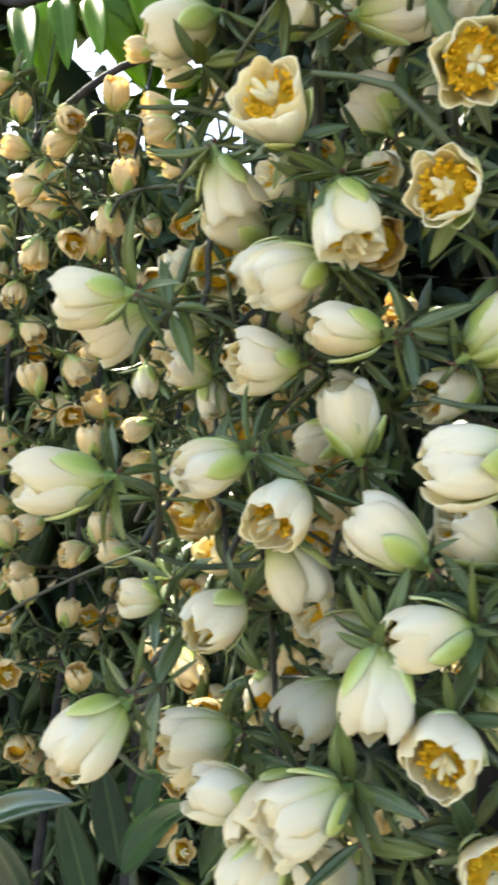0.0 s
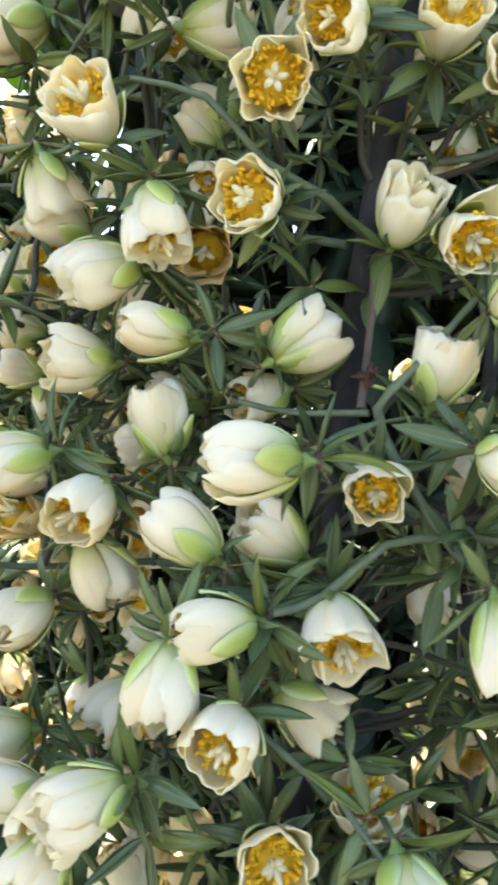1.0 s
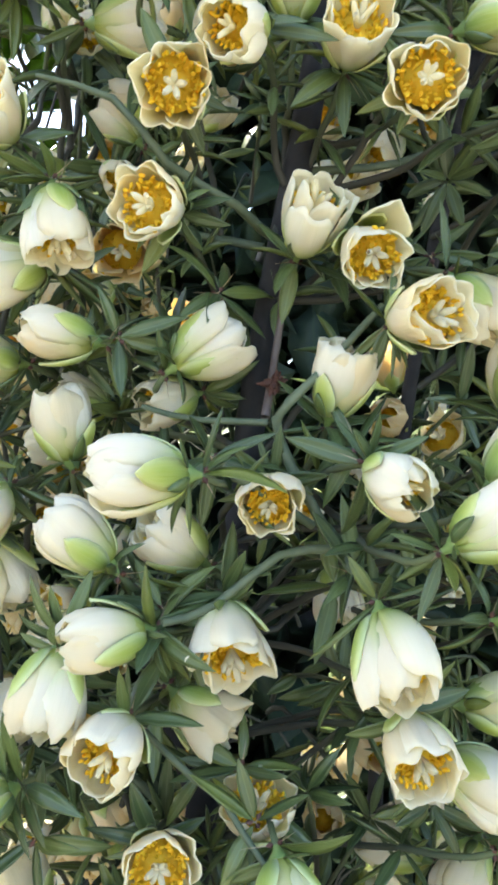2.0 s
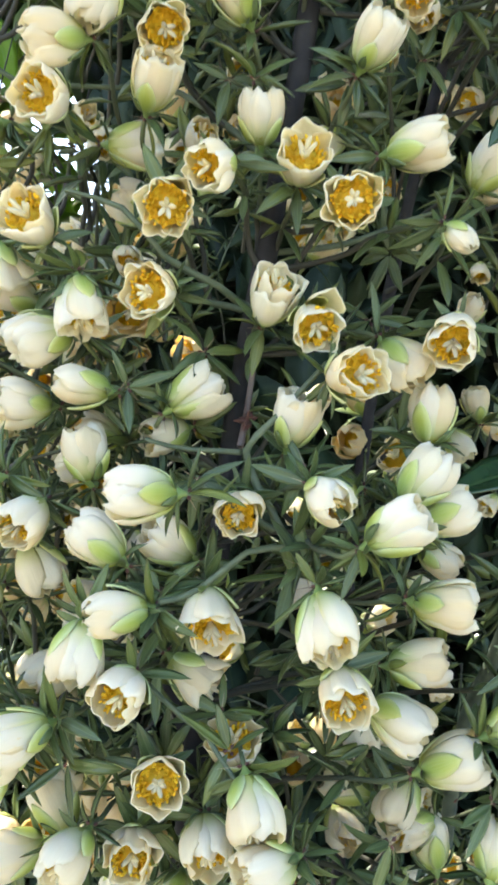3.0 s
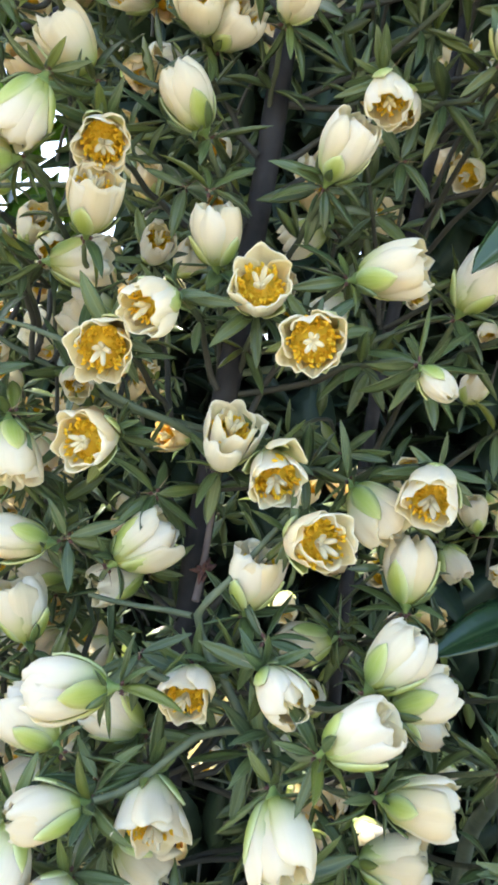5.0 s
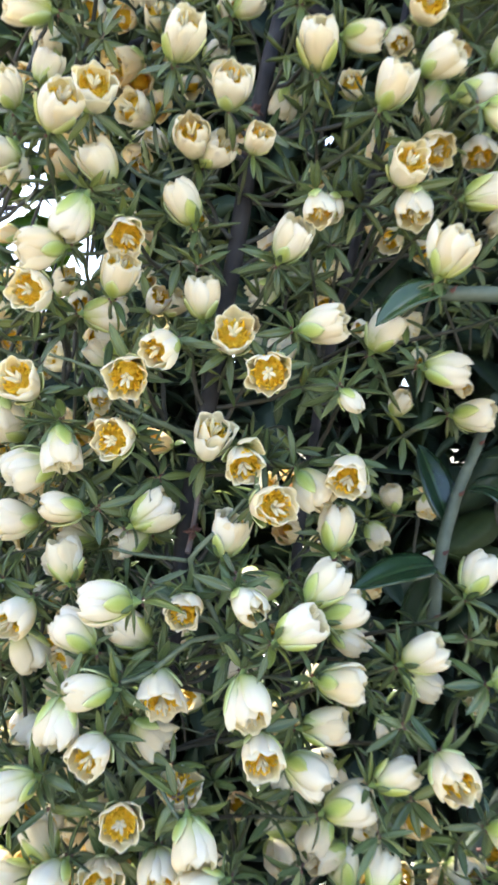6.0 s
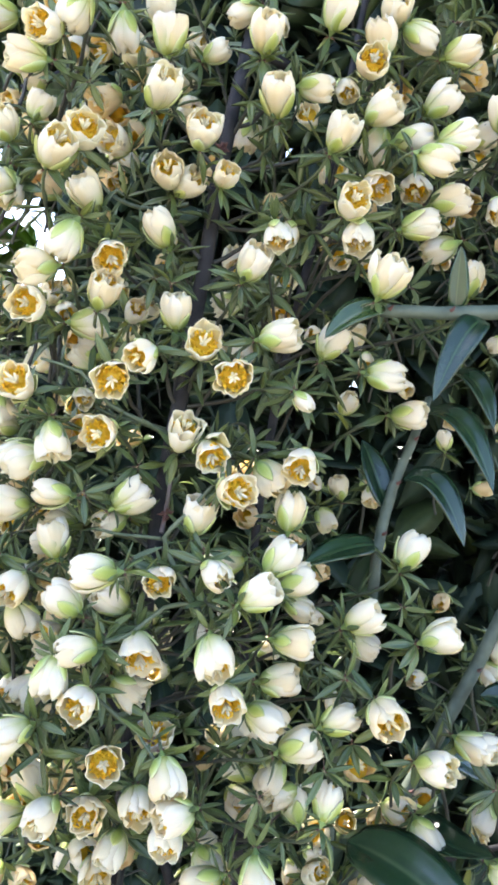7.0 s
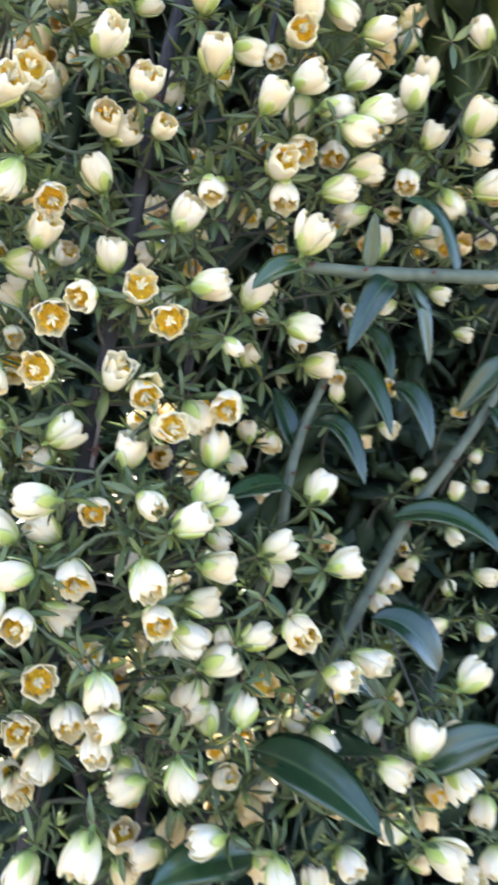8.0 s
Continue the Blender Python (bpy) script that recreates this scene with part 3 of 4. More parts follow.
bough(near_shrub, [(0.096, 0.33, 1.472), (0.12, 0.33, 1.47), (0.144, 0.315, 1.471)], [0.00074, 0.00090, 0.00101], twig_green, name="branch", bears=False, sub=2)
bough(near_shrub, [(0.047, 0.325, 1.589), (0.076, 0.32, 1.582), (0.098, 0.322, 1.562), (0.124, 0.33, 1.551), (0.147, 0.356, 1.544)], [0.00080, 0.00106, 0.00127, 0.00138, 0.00159], twig_green, name="branch", bears=False, sub=2)
bough(near_shrub, [(0.150, 0.362, 1.578), (0.167, 0.365, 1.582), (0.191, 0.37, 1.589), (0.215, 0.37, 1.601), (0.236, 0.37, 1.611)], [0.00138, 0.00138, 0.00122, 0.00106, 0.00085], twig_green, name="branch", bears=False, sub=2)
bough(near_shrub, [(0.112, 0.31, 1.36), (0.119, 0.30, 1.356), (0.14, 0.296, 1.343), (0.155, 0.285, 1.328)], [0.00095, 0.00095, 0.00095, 0.00080], twig_green, name="branch", bears=False, sub=2)
bough(far_shrub, [(-0.30, 0.95, 0.0), (-0.26, 0.9, 0.8), (-0.20, 0.82, 1.3), (-0.17, 0.80, 1.6), (-0.13, 0.80, 1.9)], [0.010, 0.007, 0.0035, 0.0022, 0.0006], bark_dark)
bough(far_shrub, [(-0.35, 0.95, 0.0), (-0.33, 0.9, 0.8), (-0.28, 0.82, 1.3), (-0.27, 0.80, 1.6), (-0.25, 0.82, 1.85)], [0.010, 0.007, 0.0035, 0.0022, 0.0006], bark_dark)
bough(far_shrub, [(-0.15, 0.95, 0.0), (-0.15, 0.9, 0.8), (-0.12, 0.82, 1.3), (-0.08, 0.80, 1.6), (-0.05, 0.82, 1.85)], [0.010, 0.007, 0.0035, 0.0022, 0.0006], bark_dark)
bough(far_shrub, [(-0.27, 0.80, 1.72), (-0.22, 0.78, 1.76), (-0.16, 0.76, 1.79), (-0.10, 0.75, 1.80)], [0.004, 0.004, 0.0035, 0.003], bark_dark)
# nodes where narrow leaves spread in stars
for at in ((0.178, 0.285, 1.422), (0.114, 0.285, 1.404), (0.125, 0.285, 1.457), (0.061, 0.300, 1.548), (0.086, 0.31, 1.497), (0.175, 0.29, 1.466), (0.121, 0.32, 1.519), (0.133, 0.31, 1.653),
           (0.18, 0.32, 1.661), (0.217, 0.33, 1.681), (0.168, 0.32, 1.745), (0.277, 0.27, 1.391), (0.269, 0.27, 1.328), (0.08, 0.28, 1.326)):
    spines_at(np.array(at) + (0, 0.016, 0), (0, -1, 0), 4)
    rosette("near", (at[0], at[1] + 0.016, at[2]), (rng.uniform(-0.7, 0.7), -1, rng.uniform(-0.4, 0.8)), 7, 50, 110, (0.019, 0.028))
for at in ((0.226, 0.27, 1.307), (0.31, 0.32, 1.674), (0.40, 0.32, 1.866), (0.06, 0.31, 1.791), (0.329, 0.33, 1.886), (0.12, 0.33, 1.66), (0.147, 0.30, 1.347), (0.152, 0.28, 1.337),
           (0.152, 0.36, 1.622), (0.204, 0.33, 1.545), (0.23, 0.30, 1.584), (0.33, 0.33, 1.433), (0.408, 0.31, 1.308), (0.393, 0.32, 1.224), (0.294, 0.30, 1.338)):
    spines_at(np.array(at) + (0, 0.016, 0), (0, -1, 0), 4)
    rosette("near", (at[0], at[1] + 0.016, at[2]), (rng.uniform(-0.7, 0.7), -1, rng.uniform(-0.4, 0.8)), 7, 50, 110, (0.019, 0.028))

# the flowers: place, heading, rise, how far open, size
for spec in (
    (0.051, 0.293, 1.332, -113, -22, 0.5, 1.15),
    (0.441, 0.360, 1.895, -153, 34, 0.3, 1),
    (0.280, 0.340, 1.884, -94, 29, 0.4, 1),
    (0.167, 0.370, 1.882, 174, -28, 0.3, 0.9),
    (0.352, 0.380, 1.880, -55, 49, 0.3, 0.9),
    (0.102, 0.360, 1.870, -97, 40, 0.5, 1),
    (0.301, 0.340, 1.868, 1, -26, 0.3, 1),
    (0.234, 0.320, 1.866, -74, 47, 0.4, 1),
    (0.335, 0.340, 1.861, -27, 17, 0.2, 1),
    (0.269, 0.330, 1.856, -120, 50, 0.3, 1),
    (0.148, 0.380, 1.853, -24, 30, 0.3, 0.8),
    (0.290, 0.380, 1.827, -37, 19, 0.4, 1),
    (-0.017, 0.360, 1.848, -162, -17, 0.3, 1),
    (0.387, 0.350, 1.842, -110, 54, 0.3, 0.9),
):
    bloom(near_shrub, *spec)
for spec in (
    (0.080, 0.332, 1.834, 75, -61, 0.3, 1),
    (0.181, 0.292, 1.827, -88, 41, 0.2, 1),
    (0.261, 0.317, 1.829, -91, 0, 0.6, 1),
    (0.052, 0.288, 1.821, 142, -54, 0.2, 1),
    (0.248, 0.340, 1.819, -80, -45, 0.5, 0.8),
    (0.115, 0.296, 1.818, -83, 67, 0.35, 1),
    (0.320, 0.330, 1.815, -39, 35, 0.3, 1),
    (0.369, 0.330, 1.813, -100, 60, 0.15, 1),
    (0.033, 0.288, 1.807, -119, -16, 0.6, 1),
    (0.181, 0.420, 1.806, 121, -64, 0.3, 0.9),
    (0.365, 0.360, 1.806, -37, 14, 0.3, 0.9),
    (0.222, 0.315, 1.805, -11, 1, 0.15, 0.9),
    (0.426, 0.320, 1.801, -75, 47, 0.4, 1.15),
):
    bloom(near_shrub, *spec)
for spec in (
    (0.399, 0.350, 1.790, -72, 48, 0.5, 0.85),
    (0.271, 0.310, 1.793, -44, 22, 0.35, 1),
    (0.021, 0.292, 1.787, -159, -7, 0.35, 1),
    (0.442, 0.350, 1.786, -38, -2, 0.3, 1),
    (0.193, 0.296, 1.786, -99, 42, 0.4, 1.08),
    (0.275, 0.340, 1.779, 125, -66, 0.3, 1),
    (0.324, 0.295, 1.774, -27, 13, 0.15, 1),
    (0.296, 0.310, 1.775, -20, 8, 0.2, 1),
    (0.024, 0.340, 1.774, -37, 62, 0.5, 0.8),
    (0.114, 0.275, 1.770, -74, 27, 0.5, 1.05),
    (0.241, 0.296, 1.766, -60, 43, 0.4, 1),
    (0.311, 0.350, 1.755, -104, -45, 0.5, 1),
    (0.308, 0.288, 1.754, -16, -15, 0.3, 1),
):
    bloom(near_shrub, *spec)
for spec in (
    (0.003, 0.330, 1.754, -100, 35, 0.3, 0.9),
    (0.527, 0.460, 1.748, -122, -56, 0.5, 0.8),
    (0.456, 0.340, 1.753, -47, 17, 0.3, 1),
    (0.144, 0.289, 1.751, -86, 20, 0.5, 1),
    (0.275, 0.330, 1.745, -77, -29, 0.6, 1),
    (0.376, 0.340, 1.743, -119, -49, 0.5, 0.9),
    (0.333, 0.330, 1.741, -31, 12, 0.25, 1.05),
    (0.429, 0.360, 1.739, -18, -57, 0.4, 1),
    (0.065, 0.287, 1.739, -79, 15, 0.6, 1),
    (0.137, 0.330, 1.728, -48, 26, 0.5, 0.9),
    (0.163, 0.309, 1.730, -72, 18, 0.35, 0.75),
    (0.052, 0.260, 1.716, -65, 27, 0.5, 1.05),
    (0.122, 0.321, 1.731, -91, 12, 0.5, 1),
):
    bloom(near_shrub, *spec)
for spec in (
    (0.252, 0.294, 1.717, -84, 13, 0.6, 1),
    (0.308, 0.315, 1.715, -24, 15, 0.3, 1),
    (0.402, 0.360, 1.718, -99, 68, 0.3, 0.9),
    (0.338, 0.360, 1.713, 167, -24, 0.3, 1),
    (0.002, 0.330, 1.713, -144, 2, 0.4, 1),
    (0.006, 0.340, 1.711, -144, -81, 0.4, 1),
    (0.066, 0.324, 1.711, -142, 44, 0.4, 1),
    (0.261, 0.307, 1.700, -95, -53, 0.5, 1),
    (0.215, 0.340, 1.704, -103, -52, 0.5, 0.8),
    (0.203, 0.301, 1.691, -82, -50, 0.4, 0.85),
    (0.502, 0.500, 1.691, -34, -17, 0.4, 0.8),
    (0.121, 0.320, 1.690, -144, 52, 0.3, 1),
    (0.487, 0.600, 1.689, 162, -27, 0.3, 0.8),
):
    bloom(near_shrub, *spec)
for spec in (
    (0.357, 0.340, 1.686, -97, 76, 0.2, 1),
    (-0.031, 0.550, 1.676, -112, -31, 0.5, 0.73),
    (0.189, 0.311, 1.671, -57, 46, 0.5, 1),
    (0.280, 0.282, 1.666, -62, 56, 0.4, 1.08),
    (0.060, 0.292, 1.667, 174, -64, 0.25, 1),
    (0.089, 0.306, 1.664, -74, -36, 0.85, 0.95),
    (0.179, 0.420, 1.662, 172, -25, 0.3, 0.9),
    (0.042, 0.295, 1.648, -157, -13, 0.2, 1),
    (0.036, 0.400, 1.649, -57, 26, 0.5, 0.86),
    (0.662, 0.650, 1.639, -163, 67, 0.3, 0.8),
    (0.106, 0.370, 1.637, -74, 18, 0.5, 0.8),
    (-0.013, 0.368, 1.627, -172, -27, 0.3, 1.1),
    (0.087, 0.306, 1.638, -72, 45, 0.55, 1),
):
    bloom(near_shrub, *spec)
for spec in (
    (0.052, 0.380, 1.633, -68, -25, 0.5, 0.8),
    (0.138, 0.321, 1.633, -102, 64, 0.5, 0.95),
    (0.040, 0.299, 1.623, -104, -12, 0.6, 1),
    (0.212, 0.304, 1.620, -28, 9, 0.5, 1.05),
    (0.076, 0.344, 1.621, -1, 5, 0.4, 1),
    (0.254, 0.330, 1.625, -47, 57, 0.35, 1),
    (0.159, 0.303, 1.607, -89, 16, 0.85, 1),
    (0.074, 0.390, 1.606, 175, 4, 0.3, 0.9),
    (0.294, 0.322, 1.603, -14, -6, 0.25, 1),
    (0.069, 0.389, 1.600, -168, 40, 0.4, 0.82),
    (0.119, 0.284, 1.595, -119, -24, 0.5, 0.9),
    (0.182, 0.290, 1.588, -95, -13, 1, 1),
    (0.326, 0.360, 1.580, -28, 3, 0.35, 1),
):
    bloom(near_shrub, *spec)
for spec in (
    (0.100, 0.295, 1.579, -86, -22, 0.95, 1),
    (0.609, 0.620, 1.578, -107, -3, 0.6, 0.7),
    (0.437, 0.600, 1.577, -135, 74, 0.3, 0.8),
    (0.230, 0.284, 1.575, -34, -41, 0, 0.6),
    (0.037, 0.308, 1.568, -105, 16, 0.8, 1.05),
    (0.074, 0.365, 1.568, -66, -29, 0.5, 0.65),
    (0.152, 0.317, 1.546, -75, 46, 0.6, 1),
    (0.014, 0.349, 1.553, 40, -66, 0.75, 1),
    (0.097, 0.306, 1.541, -111, -12, 0.85, 1),
    (0.018, 0.360, 1.543, -135, 20, 0.4, 1),
    (-0.026, 0.450, 1.539, -136, 51, 0.3, 0.86),
    (0.172, 0.307, 1.535, -83, -27, 0.9, 1),
    (-0.010, 0.480, 1.535, -105, -14, 0.5, 0.69),
):
    bloom(near_shrub, *spec)
for spec in (
    (0.236, 0.300, 1.533, -109, -30, 0.7, 1),
    (0.063, 0.309, 1.532, -50, -67, 0.6, 1),
    (0.691, 0.700, 1.528, -170, -61, 0.4, 0.7),
    (0.036, 0.337, 1.520, -176, -25, 0.4, 1.05),
    (0.217, 0.318, 1.522, -22, -41, 0.5, 1),
    (0.297, 0.460, 1.517, -146, 66, 0.4, 0.8),
    (0.043, 0.330, 1.516, -169, -26, 0.4, 1.03),
    (0.189, 0.289, 1.510, -67, 1, 0.8, 1.05),
    (0.358, 0.580, 1.511, -111, -59, 0.5, 0.9),
    (-0.020, 0.450, 1.509, -157, 6, 0.4, 0.86),
    (0.234, 0.320, 1.498, -20, 89, 0.3, 1),
    (0.119, 0.329, 1.498, 2, 40, 0.4, 1.05),
    (-0.020, 0.290, 1.499, -168, -8, 0.4, 0.86),
):
    bloom(near_shrub, *spec)
for spec in (
    (0.065, 0.323, 1.495, -168, 3, 0.15, 0.95),
    (0.554, 0.600, 1.493, -41, 46, 0.3, 0.7),
    (0.034, 0.339, 1.484, -154, -3, 0.35, 1),
    (-0.032, 0.361, 1.499, -166, -36, 0.4, 1.1),
    (0.285, 0.450, 1.488, -32, -52, 0.4, 0.8),
    (0.168, 0.315, 1.489, -69, 70, 0.6, 1),
    (-0.011, 0.420, 1.486, -163, 7, 0.4, 0.82),
    (-0.059, 0.520, 1.486, -17, -87, 0.3, 0.73),
    (0.579, 0.550, 1.481, -104, 81, 0.4, 0.8),
    (0.329, 0.333, 1.477, -5, 67, 0.3, 1.05),
    (0.105, 0.350, 1.476, -152, -21, 0.4, 0.9),
    (-0.007, 0.460, 1.475, -30, -62, 0.4, 0.77),
    (0.068, 0.370, 1.474, -179, 18, 0.4, 0.86),
):
    bloom(near_shrub, *spec)
for spec in (
    (0.225, 0.286, 1.468, 1, 52, 0.3, 1),
    (0.069, 0.331, 1.463, -166, 76, 0.4, 1),
    (0.057, 0.380, 1.456, -178, -22, 0.3, 0.86),
    (0.181, 0.269, 1.456, -65, -16, 0.15, 0.88),
    (0.196, 0.360, 1.454, 177, -16, 0.3, 0.9),
    (0.238, 0.293, 1.453, 0, 25, 0.3, 0.95),
    (0.104, 0.267, 1.451, -169, -3, 0.2, 1.05),
    (0.210, 0.259, 1.447, -19, 35, 0.5, 1),
    (0.020, 0.315, 1.444, -161, -19, 0.2, 0.9),
    (0.146, 0.299, 1.445, -96, -21, 0.6, 0.85),
    (-0.027, 0.290, 1.437, -157, -7, 0.15, 1.05),
    (0.046, 0.314, 1.430, -112, -31, 0.4, 1),
    (0.292, 0.307, 1.429, -14, 30, 0.4, 1),
):
    bloom(near_shrub, *spec)
for spec in (
    (0.583, 0.550, 1.429, -51, -49, 0.4, 0.8),
    (0.114, 0.322, 1.425, -155, 30, 0.5, 1),
    (0.250, 0.340, 1.427, -14, -23, 0.3, 0.8),
    (0.348, 0.305, 1.420, -25, 23, 0.35, 1),
    (0.083, 0.302, 1.425, 178, 36, 0.2, 1),
    (0.240, 0.286, 1.413, -19, 2, 0.35, 1),
    (0.298, 0.330, 1.406, -14, -23, 0.3, 0.9),
    (0.051, 0.336, 1.405, -6, -56, 0.5, 1),
    (0.184, 0.370, 1.402, -57, -64, 0.4, 0.9),
    (0.186, 0.270, 1.402, -72, -51, 0.4, 1.08),
    (0.574, 0.460, 1.397, -49, -8, 0.4, 0.9),
    (0.096, 0.288, 1.396, -158, -8, 0.3, 1),
    (0.443, 0.420, 1.392, -71, -50, 0.4, 0.9),
):
    bloom(near_shrub, *spec)
for spec in (
    (-0.010, 0.340, 1.390, -158, 11, 0.2, 0.6),
    (0.137, 0.295, 1.397, -76, -43, 0.75, 1.03),
    (0.561, 0.600, 1.387, -152, -70, 0.4, 0.7),
    (0.081, 0.284, 1.378, -101, -59, 0.3, 1),
    (0.022, 0.335, 1.385, -122, -21, 0.25, 1),
    (0.236, 0.306, 1.381, -14, 11, 0.4, 1),
    (0.072, 0.370, 1.374, -166, -22, 0.5, 1),
    (0.435, 0.420, 1.371, -67, -29, 0.4, 0.9),
    (0.196, 0.270, 1.375, -84, -21, 0.6, 0.97),
    (0.132, 0.324, 1.361, -19, -30, 0.75, 1),
    (0.302, 0.267, 1.373, -81, -14, 0.5, 1.1),
    (0.276, 0.286, 1.363, -9, 29, 0.35, 0.95),
    (0.227, 0.294, 1.358, -24, -22, 0.35, 1.05),
):
    bloom(near_shrub, *spec)
for spec in (
    (0.103, 0.282, 1.363, -101, -12, 0.5, 1),
    (0.614, 0.600, 1.360, -101, 88, 0.3, 0.75),
    (-0.012, 0.290, 1.354, -147, -37, 0.3, 1),
    (0.018, 0.326, 1.342, -158, -8, 0.4, 1),
    (0.060, 0.350, 1.349, -153, -39, 0.5, 1),
    (0.061, 0.276, 1.342, -147, -18, 0.4, 1.03),
    (0.252, 0.292, 1.342, -15, 26, 0.35, 1.08),
    (0.340, 0.270, 1.341, -55, 7, 0.4, 1),
    (0.221, 0.350, 1.337, -41, -58, 0.5, 1),
    (0.472, 0.300, 1.336, -17, 49, 0.15, 1.05),
    (0.033, 0.296, 1.336, -166, 11, 0.5, 0.86),
    (0.548, 0.500, 1.335, 167, -27, 0.4, 0.8),
    (0.154, 0.312, 1.333, -97, 50, 1, 0.95),
):
    bloom(near_shrub, *spec)
for spec in (
    (0.393, 0.340, 1.334, -48, -11, 0.5, 1),
    (0.401, 0.340, 1.334, -45, 4, 0.35, 1),
    (0.606, 0.500, 1.332, -58, -45, 0.4, 0.8),
    (0.121, 0.296, 1.321, -86, 9, 0.9, 1),
    (0.046, 0.290, 1.316, -123, -44, 0.5, 0.86),
    (0.163, 0.276, 1.320, -70, -48, 0.35, 1.05),
    (0.274, 0.288, 1.306, 53, 61, 0.2, 0.9),
    (0.171, 0.270, 1.299, -151, -9, 0.5, 1),
    (0.244, 0.350, 1.299, -150, -59, 0.4, 0.95),
    (0.222, 0.380, 1.293, 163, 11, 0.4, 1),
    (0.421, 0.280, 1.291, 28, 83, 0.35, 1.1),
    (0.071, 0.330, 1.291, 155, 53, 0.4, 1),
    (0.146, 0.300, 1.293, -82, -23, 0.5, 1),
):
    bloom(near_shrub, *spec)
for spec in (
    (0.112, 0.307, 1.283, -87, -3, 0.7, 1),
    (0.085, 0.292, 1.285, -117, -27, 0.45, 1),
    (0.465, 0.310, 1.281, -16, 28, 0.3, 1.05),
    (0.265, 0.360, 1.275, 119, 62, 0.3, 1),
    (0.167, 0.290, 1.276, -94, -29, 0.5, 1),
    (0.419, 0.370, 1.270, -144, -48, 0.4, 1),
    (0.054, 0.330, 1.266, -153, -13, 0.4, 1),
    (0.363, 0.340, 1.265, -56, -42, 0.4, 1),
    (0.230, 0.280, 1.257, -80, -55, 0.25, 1.05),
    (0.411, 0.300, 1.258, -45, -14, 0.35, 1.05),
    (0.471, 0.300, 1.249, -55, -37, 0.4, 1.05),
    (0.132, 0.330, 1.248, -116, -50, 0.4, 1),
):
    bloom(near_shrub, *spec)
for spec in (
    (0.200, 0.320, 1.245, -47, -40, 0.4, 1),
    (0.195, 0.300, 1.243, -175, -20, 0.3, 1),
    (0.284, 0.350, 1.229, -74, 32, 0.5, 0.9),
    (0.255, 0.280, 1.213, -167, -8, 0.3, 1),
    (0.163, 0.260, 1.214, -123, -52, 0.35, 1.15),
    (0.448, 0.270, 1.202, -48, -10, 0.3, 1.2),
    (0.537, 0.360, 1.197, -136, -58, 0.4, 1),
    (0.127, 0.290, 1.187, -130, -56, 0.3, 1),
    (0.315, 0.280, 1.185, -82, -48, 0.3, 1),
    (0.222, 0.330, 1.179, -171, -17, 0.4, 1),
    (0.449, 0.360, 1.179, 170, -15, 0.4, 1),
    (0.390, 0.320, 1.173, -71, -29, 0.5, 1),
    (0.541, 0.340, 1.160, -134, -56, 0.4, 1),
):
    bloom(near_shrub, *spec)
for spec in (
    (0.367, 0.330, 1.149, 97, 70, 0.4, 1),
):
    bloom(near_shrub, *spec)
for spec in (
    (-0.132, 0.721, 1.787, -157, -9, 0.3, 0.97),
    (-0.276, 0.756, 1.774, -132, -35, 0.4, 0.97),
    (-0.093, 0.708, 1.758, -159, -8, 0.3, 0.97),
    (-0.260, 0.770, 1.755, -62, 60, 0.3, 0.97),
    (-0.141, 0.688, 1.734, -66, 48, 0.5, 0.97),
    (-0.092, 0.758, 1.723, -144, -30, 0.4, 0.97),
    (-0.103, 0.679, 1.720, -154, 1, 0.4, 0.97),
    (-0.255, 0.752, 1.711, -142, 9, 0.5, 0.97),
    (-0.176, 0.672, 1.708, -43, -28, 0.5, 0.97),
    (-0.097, 0.668, 1.698, -161, -17, 0.4, 0.97),
    (-0.104, 0.708, 1.697, -158, -7, 0.4, 0.97),
    (-0.186, 0.687, 1.693, -157, -28, 0.3, 0.97),
    (-0.218, 0.724, 1.677, 153, -69, 0.4, 0.97),
):
    bloom(far_shrub, *spec)
for spec in (
    (-0.078, 0.665, 1.667, -156, 3, 0.4, 0.97),
    (-0.124, 0.666, 1.658, -83, 63, 0.3, 0.97),
    (-0.217, 0.693, 1.655, -154, -28, 0.4, 0.97),
    (-0.211, 0.732, 1.646, -154, -27, 0.4, 0.97),
    (-0.277, 0.771, 1.633, -150, -27, 0.4, 0.97),
    (-0.139, 0.681, 1.628, 60, -84, 0.4, 0.97),
    (-0.161, 0.712, 1.614, -83, 67, 0.3, 0.97),
    (-0.169, 0.673, 1.607, -42, -28, 0.6, 0.97),
    (-0.204, 0.686, 1.600, -125, -73, 0.5, 0.97),
    (-0.252, 0.759, 1.577, -98, -51, 0.5, 0.97),
    (-0.232, 0.757, 1.544, -18, -50, 0.4, 0.97),
    (-0.260, 0.756, 1.539, -136, -25, 0.5, 0.97),
    (-0.094, 0.679, 1.514, -116, 70, 0.3, 0.97),
):
    bloom(far_shrub, *spec)
